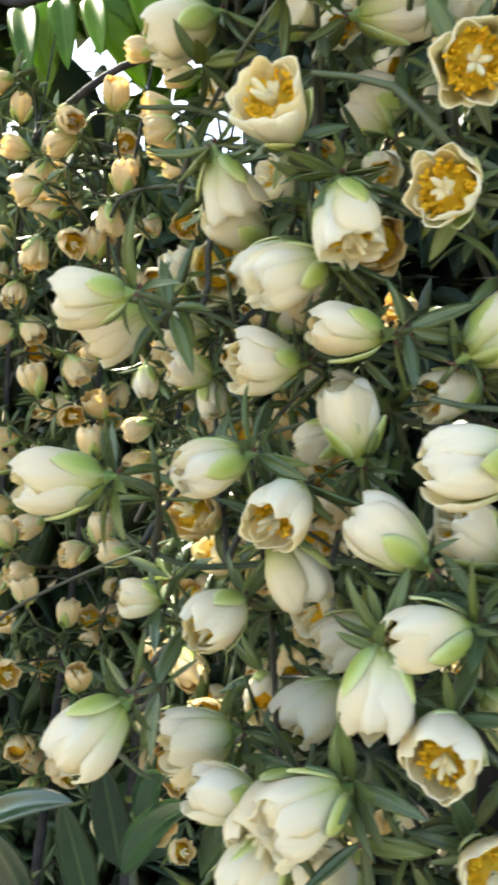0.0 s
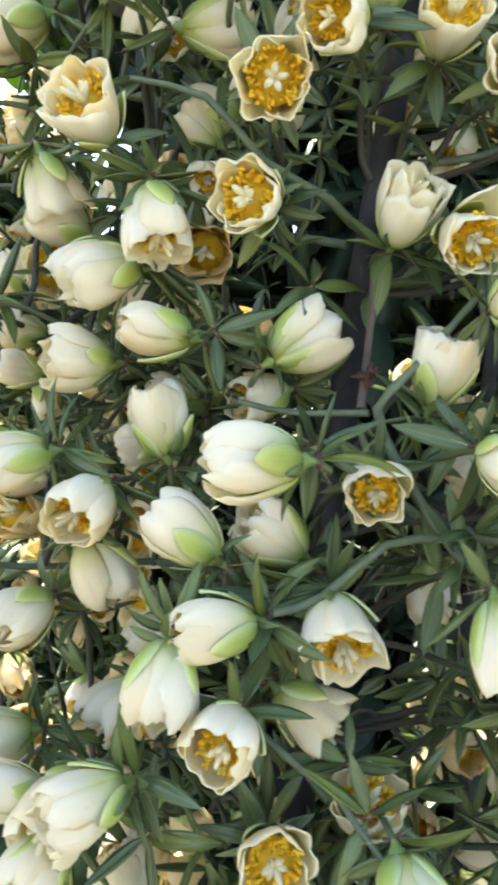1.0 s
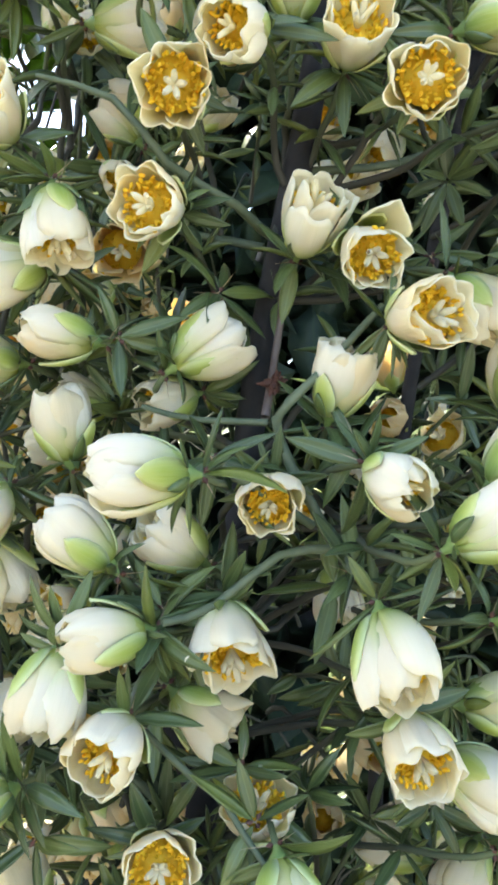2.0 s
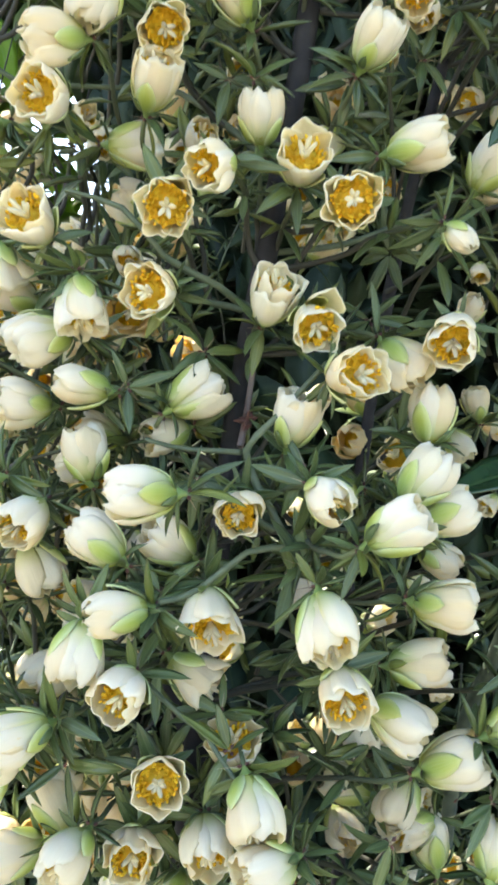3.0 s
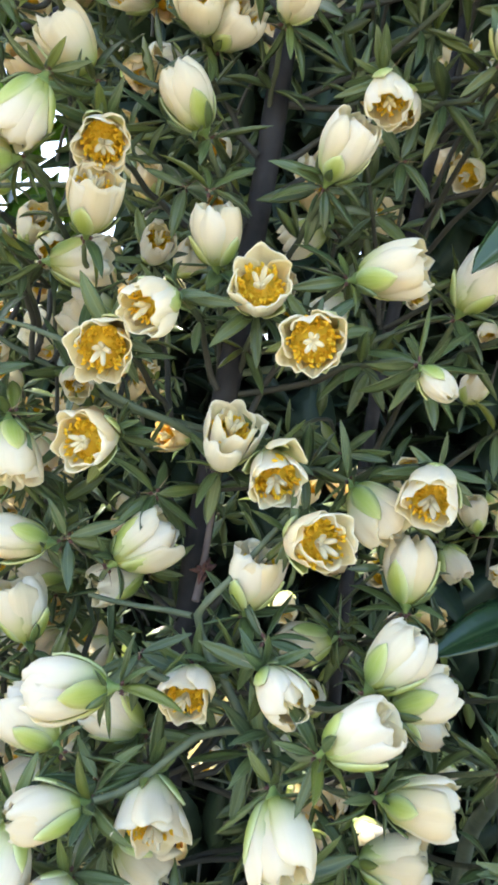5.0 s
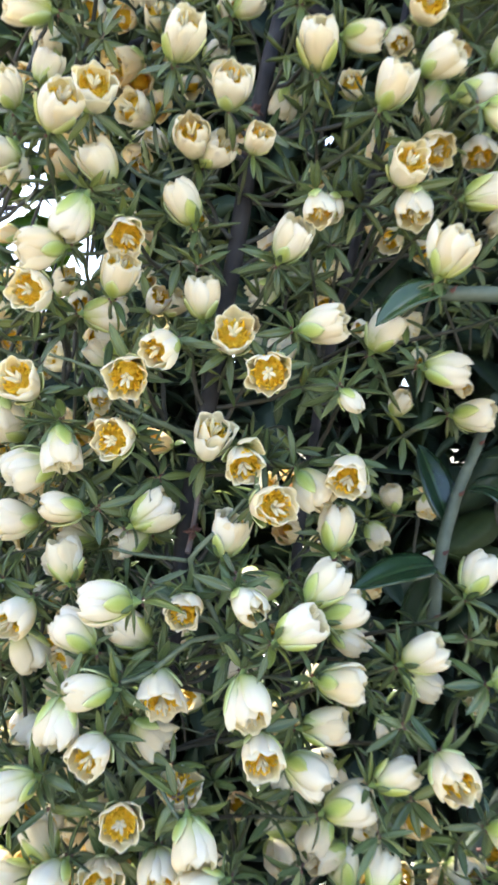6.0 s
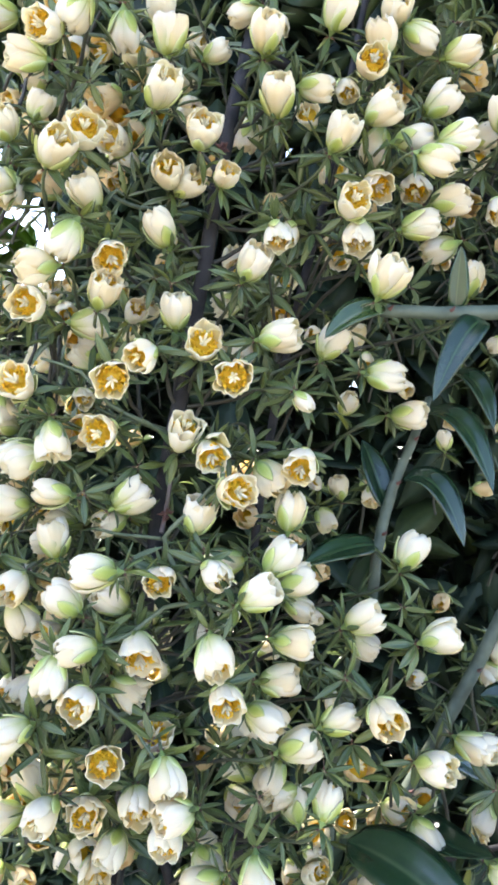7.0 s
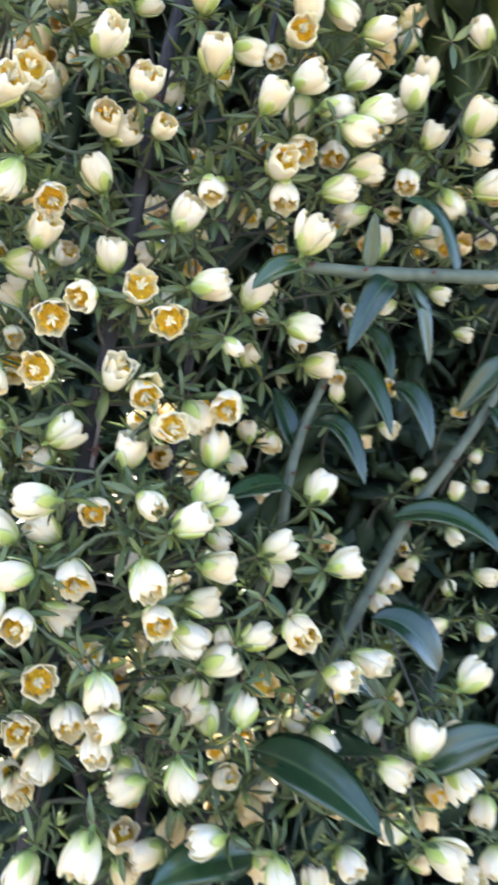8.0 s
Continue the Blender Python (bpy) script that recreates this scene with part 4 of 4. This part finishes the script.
for spec in (
    (-0.167, 0.697, 1.504, -10, -54, 0.4, 0.97),
    (-0.197, 0.683, 1.493, -113, 72, 0.3, 0.97),
    (-0.162, 0.748, 1.476, -114, 46, 0.4, 0.97),
    (-0.184, 0.735, 1.466, -52, -10, 0.6, 0.97),
    (-0.119, 0.733, 1.457, -154, -22, 0.3, 0.97),
    (-0.255, 0.763, 1.443, -146, -2, 0.4, 0.97),
    (-0.141, 0.670, 1.443, -125, 75, 0.3, 0.97),
    (-0.126, 0.769, 1.427, -143, -20, 0.3, 0.97),
    (-0.091, 0.729, 1.419, -109, -75, 0.3, 0.97),
    (-0.261, 0.766, 1.416, -146, 9, 0.4, 0.97),
    (-0.088, 0.741, 1.386, -64, -16, 0.5, 0.97),
    (-0.137, 0.697, 1.370, -77, 77, 0.3, 0.97),
    (-0.209, 0.721, 1.366, -125, -14, 0.4, 0.97),
):
    bloom(far_shrub, *spec)
for spec in (
    (-0.216, 0.681, 1.363, -149, 60, 0.4, 0.97),
    (-0.116, 0.671, 1.354, -155, 10, 0.3, 0.97),
    (-0.165, 0.717, 1.344, -128, -13, 0.4, 0.97),
    (-0.222, 0.735, 1.320, -134, -15, 0.4, 0.97),
    (-0.212, 0.726, 1.307, -113, 77, 0.4, 0.97),
    (-0.259, 0.772, 1.301, -142, -17, 0.4, 0.97),
    (-0.185, 0.766, 1.280, 32, 80, 0.3, 0.97),
    (-0.243, 0.764, 1.266, -96, 27, 0.5, 0.97),
    (-0.215, 0.696, 1.241, -50, 5, 0.6, 0.97),
    (-0.154, 0.710, 1.237, -71, 57, 0.5, 0.97),
    (-0.254, 0.762, 1.163, -109, 24, 0.5, 0.97),
):
    bloom(far_shrub, *spec)

# twigs that carry the flowers, bent back behind the blooms they pass
for shrub, pts in twig_lines:
    spots = np.array(flower_places[GROUP[shrub]])
    pts = pts.copy()
    for k in range(2, len(pts) - 1):
        w = spots - pts[k]
        near = (np.hypot(w[:, 0], w[:, 2]) < 0.019) & (np.abs(w[:, 1]) < 0.03)
        if near.any():
            pts[k, 1] = max(pts[k, 1], (spots[near, 1] + 0.022).max())
    v, f, a = tube(pts, np.linspace(0.0012, 0.0017, len(pts)), 6, 2)
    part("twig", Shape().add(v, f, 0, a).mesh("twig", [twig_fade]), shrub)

# flowers crowded deeper inside the shrubs
mass = {near_shrub: Shape(), far_shrub: Shape()}
MASS_SLOT = {"outer": {0: 0, 1: 1}, "inner": {0: 0, 1: 1}, "sepal": {0: 2}, "stamen_ring": {0: 3, 1: 6}, "stigma": {0: 4}, "receptacle": {0: 5}}
MASS_MATS = [mass_outer, mass_inner, mass_sepal, stamen_gold, stigma_white, receptacle_green, filament_orange, warm_lit_mass_outer, warm_lit_mass_inner]


def deep_bloom(shrub, p, axis, opening, size, peach=False):
    m = placed(p, frame_of(axis, rng.uniform(0, 6.28)), size * 0.92)
    for name, key, local in [("receptacle", ("receptacle", 0, 0), Matrix())] + flower_layout(opening, rng):
        if name == "stigma" and opening < 0.5:
            continue
        s = pieces.get(("far_" + key[0],) + key[1:]) or pieces[key]
        w = np.array(m @ local)
        t = Shape()
        t.add(s.v[0] @ w[:3, :3].T + w[:3, 3], s.f[0], 0, s.a[0], s.c[0])
        t.m = [np.vectorize(MASS_SLOT[key[0]].get)(s.m[0])]
        if peach and name == "petal":
            t.m[0] = t.m[0] + 7
        mass[shrub].add(t.v[0], t.f[0], 0, t.a[0], t.c[0])
        mass[shrub].m[-1] = t.m[0]
    rosette(GROUP[shrub], np.array(m @ Vector((0, 0, -0.0195))), axis, 6, 60, 130)


# a share of the near blooms gets the petals with warm light painted in
def scatter(shrub, count, x, y, z, keep=None, warm_share=0.35):
    for _ in range(count):
        p = np.array([rng.uniform(*x), rng.uniform(*y), rng.uniform(*z)])
        if (keep and not keep(p)) or in_gap(p):
            continue
        axis = Vector((rng.normal(0, 0.8), -1.0, rng.normal(-0.2, 0.8))).normalized()
        deep_bloom(shrub, p, axis, rng.choice([0.2, 0.4, 0.4, 0.6, 0.8]), rng.uniform(0.85, 1.05), shrub is near_shrub and rng.random() < warm_share)


def twigs_and_leaves(shrub, count, x, y, z, length=(0.017, 0.029), keep=None):
    """Leafy twigs with no flower, to thicken the shrub."""
    s = Shape()
    for _ in range(count):
        p = np.array([rng.uniform(*x), rng.uniform(*y), rng.uniform(*z)])
        if (keep and not keep(p)) or in_gap(p):
            continue
        d = np.array([rng.normal(0, 0.7), -0.8, rng.normal(0.1, 0.7)])
        q = p - d * 0.07 + np.array([0, 0.03, -0.03])
        pts = bez(p, p - d * 0.02, q + np.array([0, 0, 0.02]), q, 5)
        v, f, a = tube(pts, np.linspace(0.0009, 0.0016, 5), 5, 2)
        s.add(v, f, 0, a)
        rosette(GROUP[shrub], p, d, int(rng.integers(6, 10)), 30, 110, length)
        rosette(GROUP[shrub], pts[2], d, int(rng.integers(3, 6)), 50, 110, length)
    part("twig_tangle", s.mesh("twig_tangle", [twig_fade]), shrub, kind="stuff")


hollow = lambda p: not (p[0] > 0.33 and 1.27 < p[2] < 1.66 and p[1] < 0.55) and not (p[0] > 0.27 and 1.41 < p[2] < 1.64 and p[1] < 0.6) and p[0] > -0.015 - 0.24 * (p[1] - 0.4) and not (p[0] > 0.37 + 0.45 * (p[1] - 0.35) and p[2] > 1.83 + 0.5 * (p[1] - 0.35))
scatter(near_shrub, 125, (-0.10, 0.10), (0.40, 0.58), (1.15, 1.95), hollow, 0.6)
scatter(near_shrub, 75, (0.05, 0.34), (0.43, 0.62), (1.15, 1.95), hollow)
scatter(near_shrub, 26, (0.30, 0.62), (0.42, 0.6), (1.70, 2.0), hollow)
scatter(near_shrub, 34, (0.30, 0.80), (0.62, 0.85), (1.05, 1.85), hollow)
scatter(near_shrub, 17, (0.25, 0.62), (0.38, 0.55), (1.02, 1.25))
scatter(near_shrub, 34, (0.04, 0.36), (0.345, 0.42), (1.10, 1.30), None, 0.8)
scatter(far_shrub, 240, (-0.50, 0.05), (0.74, 0.98), (1.05, 1.76))
twigs_and_leaves(near_shrub, 95, (-0.10, 0.40), (0.325, 0.42), (1.12, 1.95), keep=hollow)
twigs_and_leaves(near_shrub, 160, (-0.14, 0.60), (0.42, 0.62), (1.05, 2.0), keep=hollow)
twigs_and_leaves(near_shrub, 100, (0.30, 0.85), (0.66, 0.90), (1.0, 2.0), keep=lambda p: hollow(p) and not 1.28 < p[2] < 1.68)
twigs_and_leaves(far_shrub, 190, (-0.55, 0.12), (0.70, 1.0), (1.0, 1.80))
for shrub in (near_shrub, far_shrub):
    part("flower_mass", mass[shrub].mesh("flower_mass", MASS_MATS if shrub is near_shrub else [warm_lit_mass_outer, warm_lit_mass_inner] + MASS_MATS[2:]), shrub, kind="stuff")

part("spine", spines.mesh("spine", [spine_tan]), near_shrub, kind="stuff")
part("node_knob", knobs.mesh("node_knob", [bract_rust]), near_shrub, kind="stuff")

# withered brown bracts on the boughs
for at in ((0.160, 0.350, 1.765), (0.146, 0.337, 1.487)):
    s = Shape()
    for k in range(14):
        d = np.array([rng.normal(), rng.normal() - 0.5, rng.normal()])
        d /= np.linalg.norm(d)
        v, f, a = tube([np.array(at), np.array(at) + d * 0.003, np.array(at) + d * rng.uniform(0.005, 0.008)], [0.0008, 0.0016, 0.0003], 5, 2)
        s.add(v, f, 0, a)
    part("withered_bract", s.mesh("withered_bract", [bract_rust]), near_shrub, label="rust-brown withered bracts")

# ---- climber with glossy leaves ----
def cane(points, radii, label):
    top = tagged(new("climbing_cane"), label, "vine", "climbing canes")
    v, f, a = tube(points, radii, 12, 6)
    v = v + np.array([noise.noise(Vector(q) * 45) for q in v])[:, None] * 0.0012
    part("stem", Shape().add(v, f, 0, a).mesh("stem", [cane_green]), top)
    for p, r in zip(points[1:-1], radii[1:-1]):
        p = np.array(p)
        v, f, a = tube([p + (0.001, -r, 0.001), p + (0.002, -r - 0.0018, 0.002), p + (0.003, -r - 0.0024, 0.004)], [0.0016, 0.0012, 0.0003], 6, 2)
        part("bud", Shape().add(v, f, 0, a).mesh("bud", [bract_rust]), top, label="small reddish bud")
    return top


cane_a = cane([(0.278, 0.302, 1.6455), (0.285, 0.30, 1.646), (0.329, 0.30, 1.650), (0.389, 0.305, 1.659), (0.448, 0.30, 1.667), (0.503, 0.29, 1.680), (0.62, 0.30, 1.69), (0.8, 0.42, 1.6), (0.95, 0.6, 1.1), (1.0, 0.7, 0.0)],
              [0.0036, 0.0046, 0.005, 0.0056, 0.006, 0.0062, 0.0065, 0.007, 0.008, 0.009], "grey-green woody cane with glossy dark leaves beside the shrub")
cane_b = cane([(0.356, 0.41, 1.60), (0.338, 0.385, 1.562), (0.325, 0.38, 1.525), (0.316, 0.375, 1.484), (0.314, 0.375, 1.44), (0.318, 0.40, 1.405), (0.325, 0.46, 1.351), (0.35, 0.60, 1.2), (0.4, 0.75, 0.7), (0.42, 0.8, 0.0)],
              [0.003, 0.0038, 0.0042, 0.0045, 0.0045, 0.0045, 0.0048, 0.006, 0.007, 0.008], "grey-green upright cane with drooping glossy leaves")
cane_c = cane([(0.66, 0.42, 1.86), (0.571, 0.40, 1.678), (0.523, 0.40, 1.582), (0.482, 0.40, 1.512), (0.443, 0.40, 1.449), (0.413, 0.40, 1.378), (0.365, 0.40, 1.276), (0.313, 0.40, 1.178), (0.275, 0.41, 1.108), (0.22, 0.45, 0.8), (0.18, 0.5, 0.0)],
              [0.0035, 0.0042, 0.0047, 0.0052, 0.0055, 0.0058, 0.006, 0.0062, 0.0065, 0.008, 0.010], "thick pale green cane leaning through the shrub")
for c, base, tip, half, sag, bow in (
    (cane_a, (0.283, 0.295, 1.646), (0.243, 0.300, 1.622), 0.0095, 0.007, 0),
    (cane_a, (0.338, 0.310, 1.655), (0.335, 0.300, 1.699), 0.0065, -0.002, 0),
    (cane_a, (0.418, 0.310, 1.664), (0.359, 0.300, 1.713), 0.0105, 0.016, 0),
    (cane_a, (0.356, 0.300, 1.648), (0.318, 0.280, 1.584), 0.0095, 0.014, 0),
    (cane_a, (0.369, 0.310, 1.652), (0.412, 0.330, 1.590), 0.0112, 0.012, 0),
    (cane_b, (0.372, 0.400, 1.622), (0.399, 0.37, 1.577), 0.0100, 0.014, 0),
    (cane_b, (0.347, 0.390, 1.584), (0.391, 0.340, 1.527), 0.0115, 0.022, 0),
    (cane_c, (0.405, 0.385, 1.572), (0.440, 0.360, 1.520), 0.0120, 0.018, 0),
    (cane_b, (0.332, 0.378, 1.530), (0.374, 0.345, 1.483), 0.0110, 0.020, 0),
    (cane_b, (0.314, 0.375, 1.476), (0.249, 0.330, 1.460), 0.0098, 0.004, 0),
    (cane_b, (0.322, 0.382, 1.504), (0.300, 0.400, 1.559), 0.0105, 0.002, 0),
):
    broad_leaf("leaf", base, tip, half, sag, c, glossy_leaf, bow)
for c, base, tip, half, sag, bow in (
    (cane_c, (0.429, 0.395, 1.455), (0.524, 0.350, 1.430), 0.0125, 0.020, 0),
    (cane_c, (0.467, 0.35, 1.326), (0.407, 0.37, 1.365), 0.0175, 0.016, 0),
    (cane_c, (0.309, 0.36, 1.250), (0.390, 0.27, 1.219), 0.0215, 0.012, 0),
    (cane_c, (0.362, 0.375, 1.270), (0.394, 0.29, 1.276), 0.0125, -0.010, 0),
    (cane_c, (0.425, 0.290, 1.262), (0.483, 0.258, 1.304), 0.0146, 0.008, 0),
    (cane_c, (0.309, 0.330, 1.176), (0.215, 0.270, 1.186), 0.0172, 0.010, 0),
    (cane_a, (0.372, 0.310, 1.651), (0.438, 0.360, 1.640), 0.0103, -0.008, 0),
    (cane_c, (0.518, 0.400, 1.572), (0.535, 0.380, 1.520), 0.0115, 0.008, 0),
    (cane_b, (0.318, 0.385, 1.467), (0.306, 0.420, 1.403), 0.0110, 0.008, 0),
    (cane_c, (0.540, 0.405, 1.620), (0.500, 0.430, 1.560), 0.0118, 0.008, 0),
    (cane_c, (0.380, 0.405, 1.308), (0.449, 0.420, 1.272), 0.0129, 0.010, 0),
):
    broad_leaf("leaf", base, tip, half, sag, c, glossy_leaf, bow)

# a second climber low beside the shrub
low_cane = cane([(-0.034, 0.405, 1.285), (-0.03, 0.425, 1.25), (-0.032, 0.46, 1.18), (-0.04, 0.52, 1.0), (-0.06, 0.6, 0.6), (-0.08, 0.7, 0.0)], [0.0006, 0.0018, 0.0026, 0.0035, 0.005, 0.006], "low cane with broad dark leaves under the flowers")
for base, tip, half, sag in (
    ((-0.020, 0.375, 1.262), (0.017, 0.335, 1.312), 0.0072, 0.006),
    ((-0.015, 0.395, 1.270), (-0.002, 0.365, 1.310), 0.0095, 0.003),
    ((-0.030, 0.410, 1.245), (-0.038, 0.395, 1.300), 0.0075, 0.003),
    ((-0.103, 0.400, 1.259), (-0.045, 0.380, 1.287), 0.0062, 0.006),
    ((-0.050, 0.430, 1.210), (-0.063, 0.415, 1.270), 0.0075, 0.004),
    ((-0.090, 0.450, 1.195), (-0.115, 0.440, 1.240), 0.0075, 0.004),
):
    broad_leaf("leaf", base, tip, half, sag, low_cane, glossy_leaf)

# sunlit branch high behind the far shrub
overhang = tagged(new("overhanging_branch"), "sunlit branch with broad leaves hanging behind, sunlight also put into their green", "branch")
v, f, a = tube([(-0.42, 0.94, 2.02), (-0.36, 0.93, 1.945), (-0.30, 0.93, 1.95), (-0.24, 0.95, 1.965), (-0.15, 0.98, 2.05), (0.0, 1.1, 2.2)], [0.004, 0.005, 0.005, 0.005, 0.006, 0.007], 9, 5)
part("stem", Shape().add(v, f, 0, a).mesh("stem", [bark_dark]), overhang)
for base, tip, half, sag in (
    ((-0.287, 0.92, 1.940), (-0.262, 0.89, 1.846), 0.0137, 0.010),
    ((-0.254, 0.93, 1.945), (-0.222, 0.88, 1.855), 0.0125, 0.010),
    ((-0.335, 0.93, 1.935), (-0.290, 0.85, 1.816), 0.0150, 0.015),
    ((-0.270, 0.97, 1.950), (-0.205, 1.00, 1.872), 0.0240, 0.010),
    ((-0.345, 0.97, 1.950), (-0.316, 0.98, 1.870), 0.0225, 0.010),
    ((-0.262, 0.98, 1.970), (-0.223, 1.00, 1.900), 0.0250, 0.010),
    ((-0.310, 0.95, 1.960), (-0.330, 1.00, 1.860), 0.0200, 0.010),
    ((-0.215, 0.96, 1.980), (-0.180, 0.98, 1.890), 0.0160, 0.010),
):
    broad_leaf("leaf", base, tip, half, sag, overhang, sun_tinted_leaf)

# tall hedge behind everything: dense and near behind the hollow, thinner and further off elsewhere
wide = [fleshy_leaf(50 + k, 0.21, 0.18, 0.3, 5, True) for k in range(6)]


def hedge_bank(name, label, count, x, y, z, gap_at, size, mat, gaps=True):
    s = Shape()
    for _ in range(count):
        p = Vector((rng.uniform(*x), rng.uniform(*y), rng.uniform(*z)))
        if noise.noise(p * 2.2) + 0.5 * noise.noise(p * 6.5) > gap_at or (gaps and in_gap(p)):
            continue
        rot = Euler((rng.normal(0, 0.8), rng.normal(0.5, 0.6), rng.uniform(0, 6.28))).to_matrix()
        w = np.array(placed(p, rot, rng.uniform(*size)))
        k = wide[int(rng.integers(6))]
        s.add(k.v[0] @ w[:3, :3].T + w[:3, 3], k.f[0], 0, k.a[0], k.c[0])
    return tagged(new(name, s.mesh(name, [mat])), label, "hedge", kind="stuff")


hedge_bank("hedge_foliage", "tall dark hedge of broad leaves behind the shrubs", 8000, (-3.4, 2.8), (1.25, 1.9), (0.05, 3.2), 1.1, (0.20, 0.32), hedge_leaf)
hedge_bank("undergrowth_foliage", "shaded undergrowth of dark leaves behind the far shrub", 2200, (-1.3, 0.0), (1.02, 1.2), (0.1, 1.85), 0.6, (0.07, 0.13), hedge_leaf)
# high crowns added to keep direct sun off the shrubs
hedge_bank("treetop_foliage", "high leaf crowns added above the hedge to block the sun", 8000, (-5.2, 2.6), (1.4, 2.6), (2.9, 5.6), 1.2, (0.32, 0.5), hedge_leaf)
hedge_bank("thicket_foliage", "deep thicket of dark leaves inside the hedge, shade put into their colour", 6200, (-0.05, 1.5), (0.95, 1.2), (0.2, 2.6), 1.2, (0.08, 0.14), painted_shade_leaf)
# leaves added above the view to keep sky light out of the hollow
hedge_bank("overhead_foliage", "unseen leaf bank added overhead to block the sky above the hollow", 2400, (0.32, 1.5), (0.10, 0.80), (2.08, 2.7), 1.2, (0.08, 0.14), hedge_leaf)
hedge_bank("sunlit_foliage", "yellow-green leaves beyond the far shrub, sunlight put into their bright colour", 900, (-1.5, -0.25), (1.5, 2.0), (1.5, 3.1), 0.9, (0.10, 0.17), painted_sun_leaf, False)

# ---- narrow leaves: the foremost singly, the others as one mass ----
def in_the_way(m, blooms):
    """Leaves do not grow straight across the face of a flower."""
    mid, tip = np.array(m @ Vector((0.55, 0, 0))), np.array(m @ Vector((0.95, 0, 0)))
    for q in (mid, tip):
        d = blooms - q
        if ((d[:, 1] > 0.009) & (d[:, 1] < 0.09) & (np.hypot(d[:, 0], d[:, 2]) < 0.0095)).any():
            return True
    return in_gap(mid)


for shrub in (near_shrub, far_shrub):
    blooms = np.array(flower_places[GROUP[shrub]])
    rows = [r for r in leaves[GROUP[shrub]] if not in_the_way(r[0], blooms)]
    rows.sort(key=lambda r: (r[0].translation - Vector((0.17, 0.0, 1.5))).length)
    alone = 300 if shrub is near_shrub else 0
    for m, k in rows[:alone]:
        part("leaf", leaf_meshes[k], shrub, m)
    s = Shape()
    for m, k in rows[alone:]:
        w, b = np.array(m), (thin_leaves if m.translation.y > 0.42 else leaf_shapes)[k]
        s.add(b.v[0] @ w[:3, :3].T + w[:3, 3], b.f[0], 0, b.a[0], b.c[0])
    part("foliage", s.mesh("foliage", [mass_leaf]), shrub, kind="stuff")
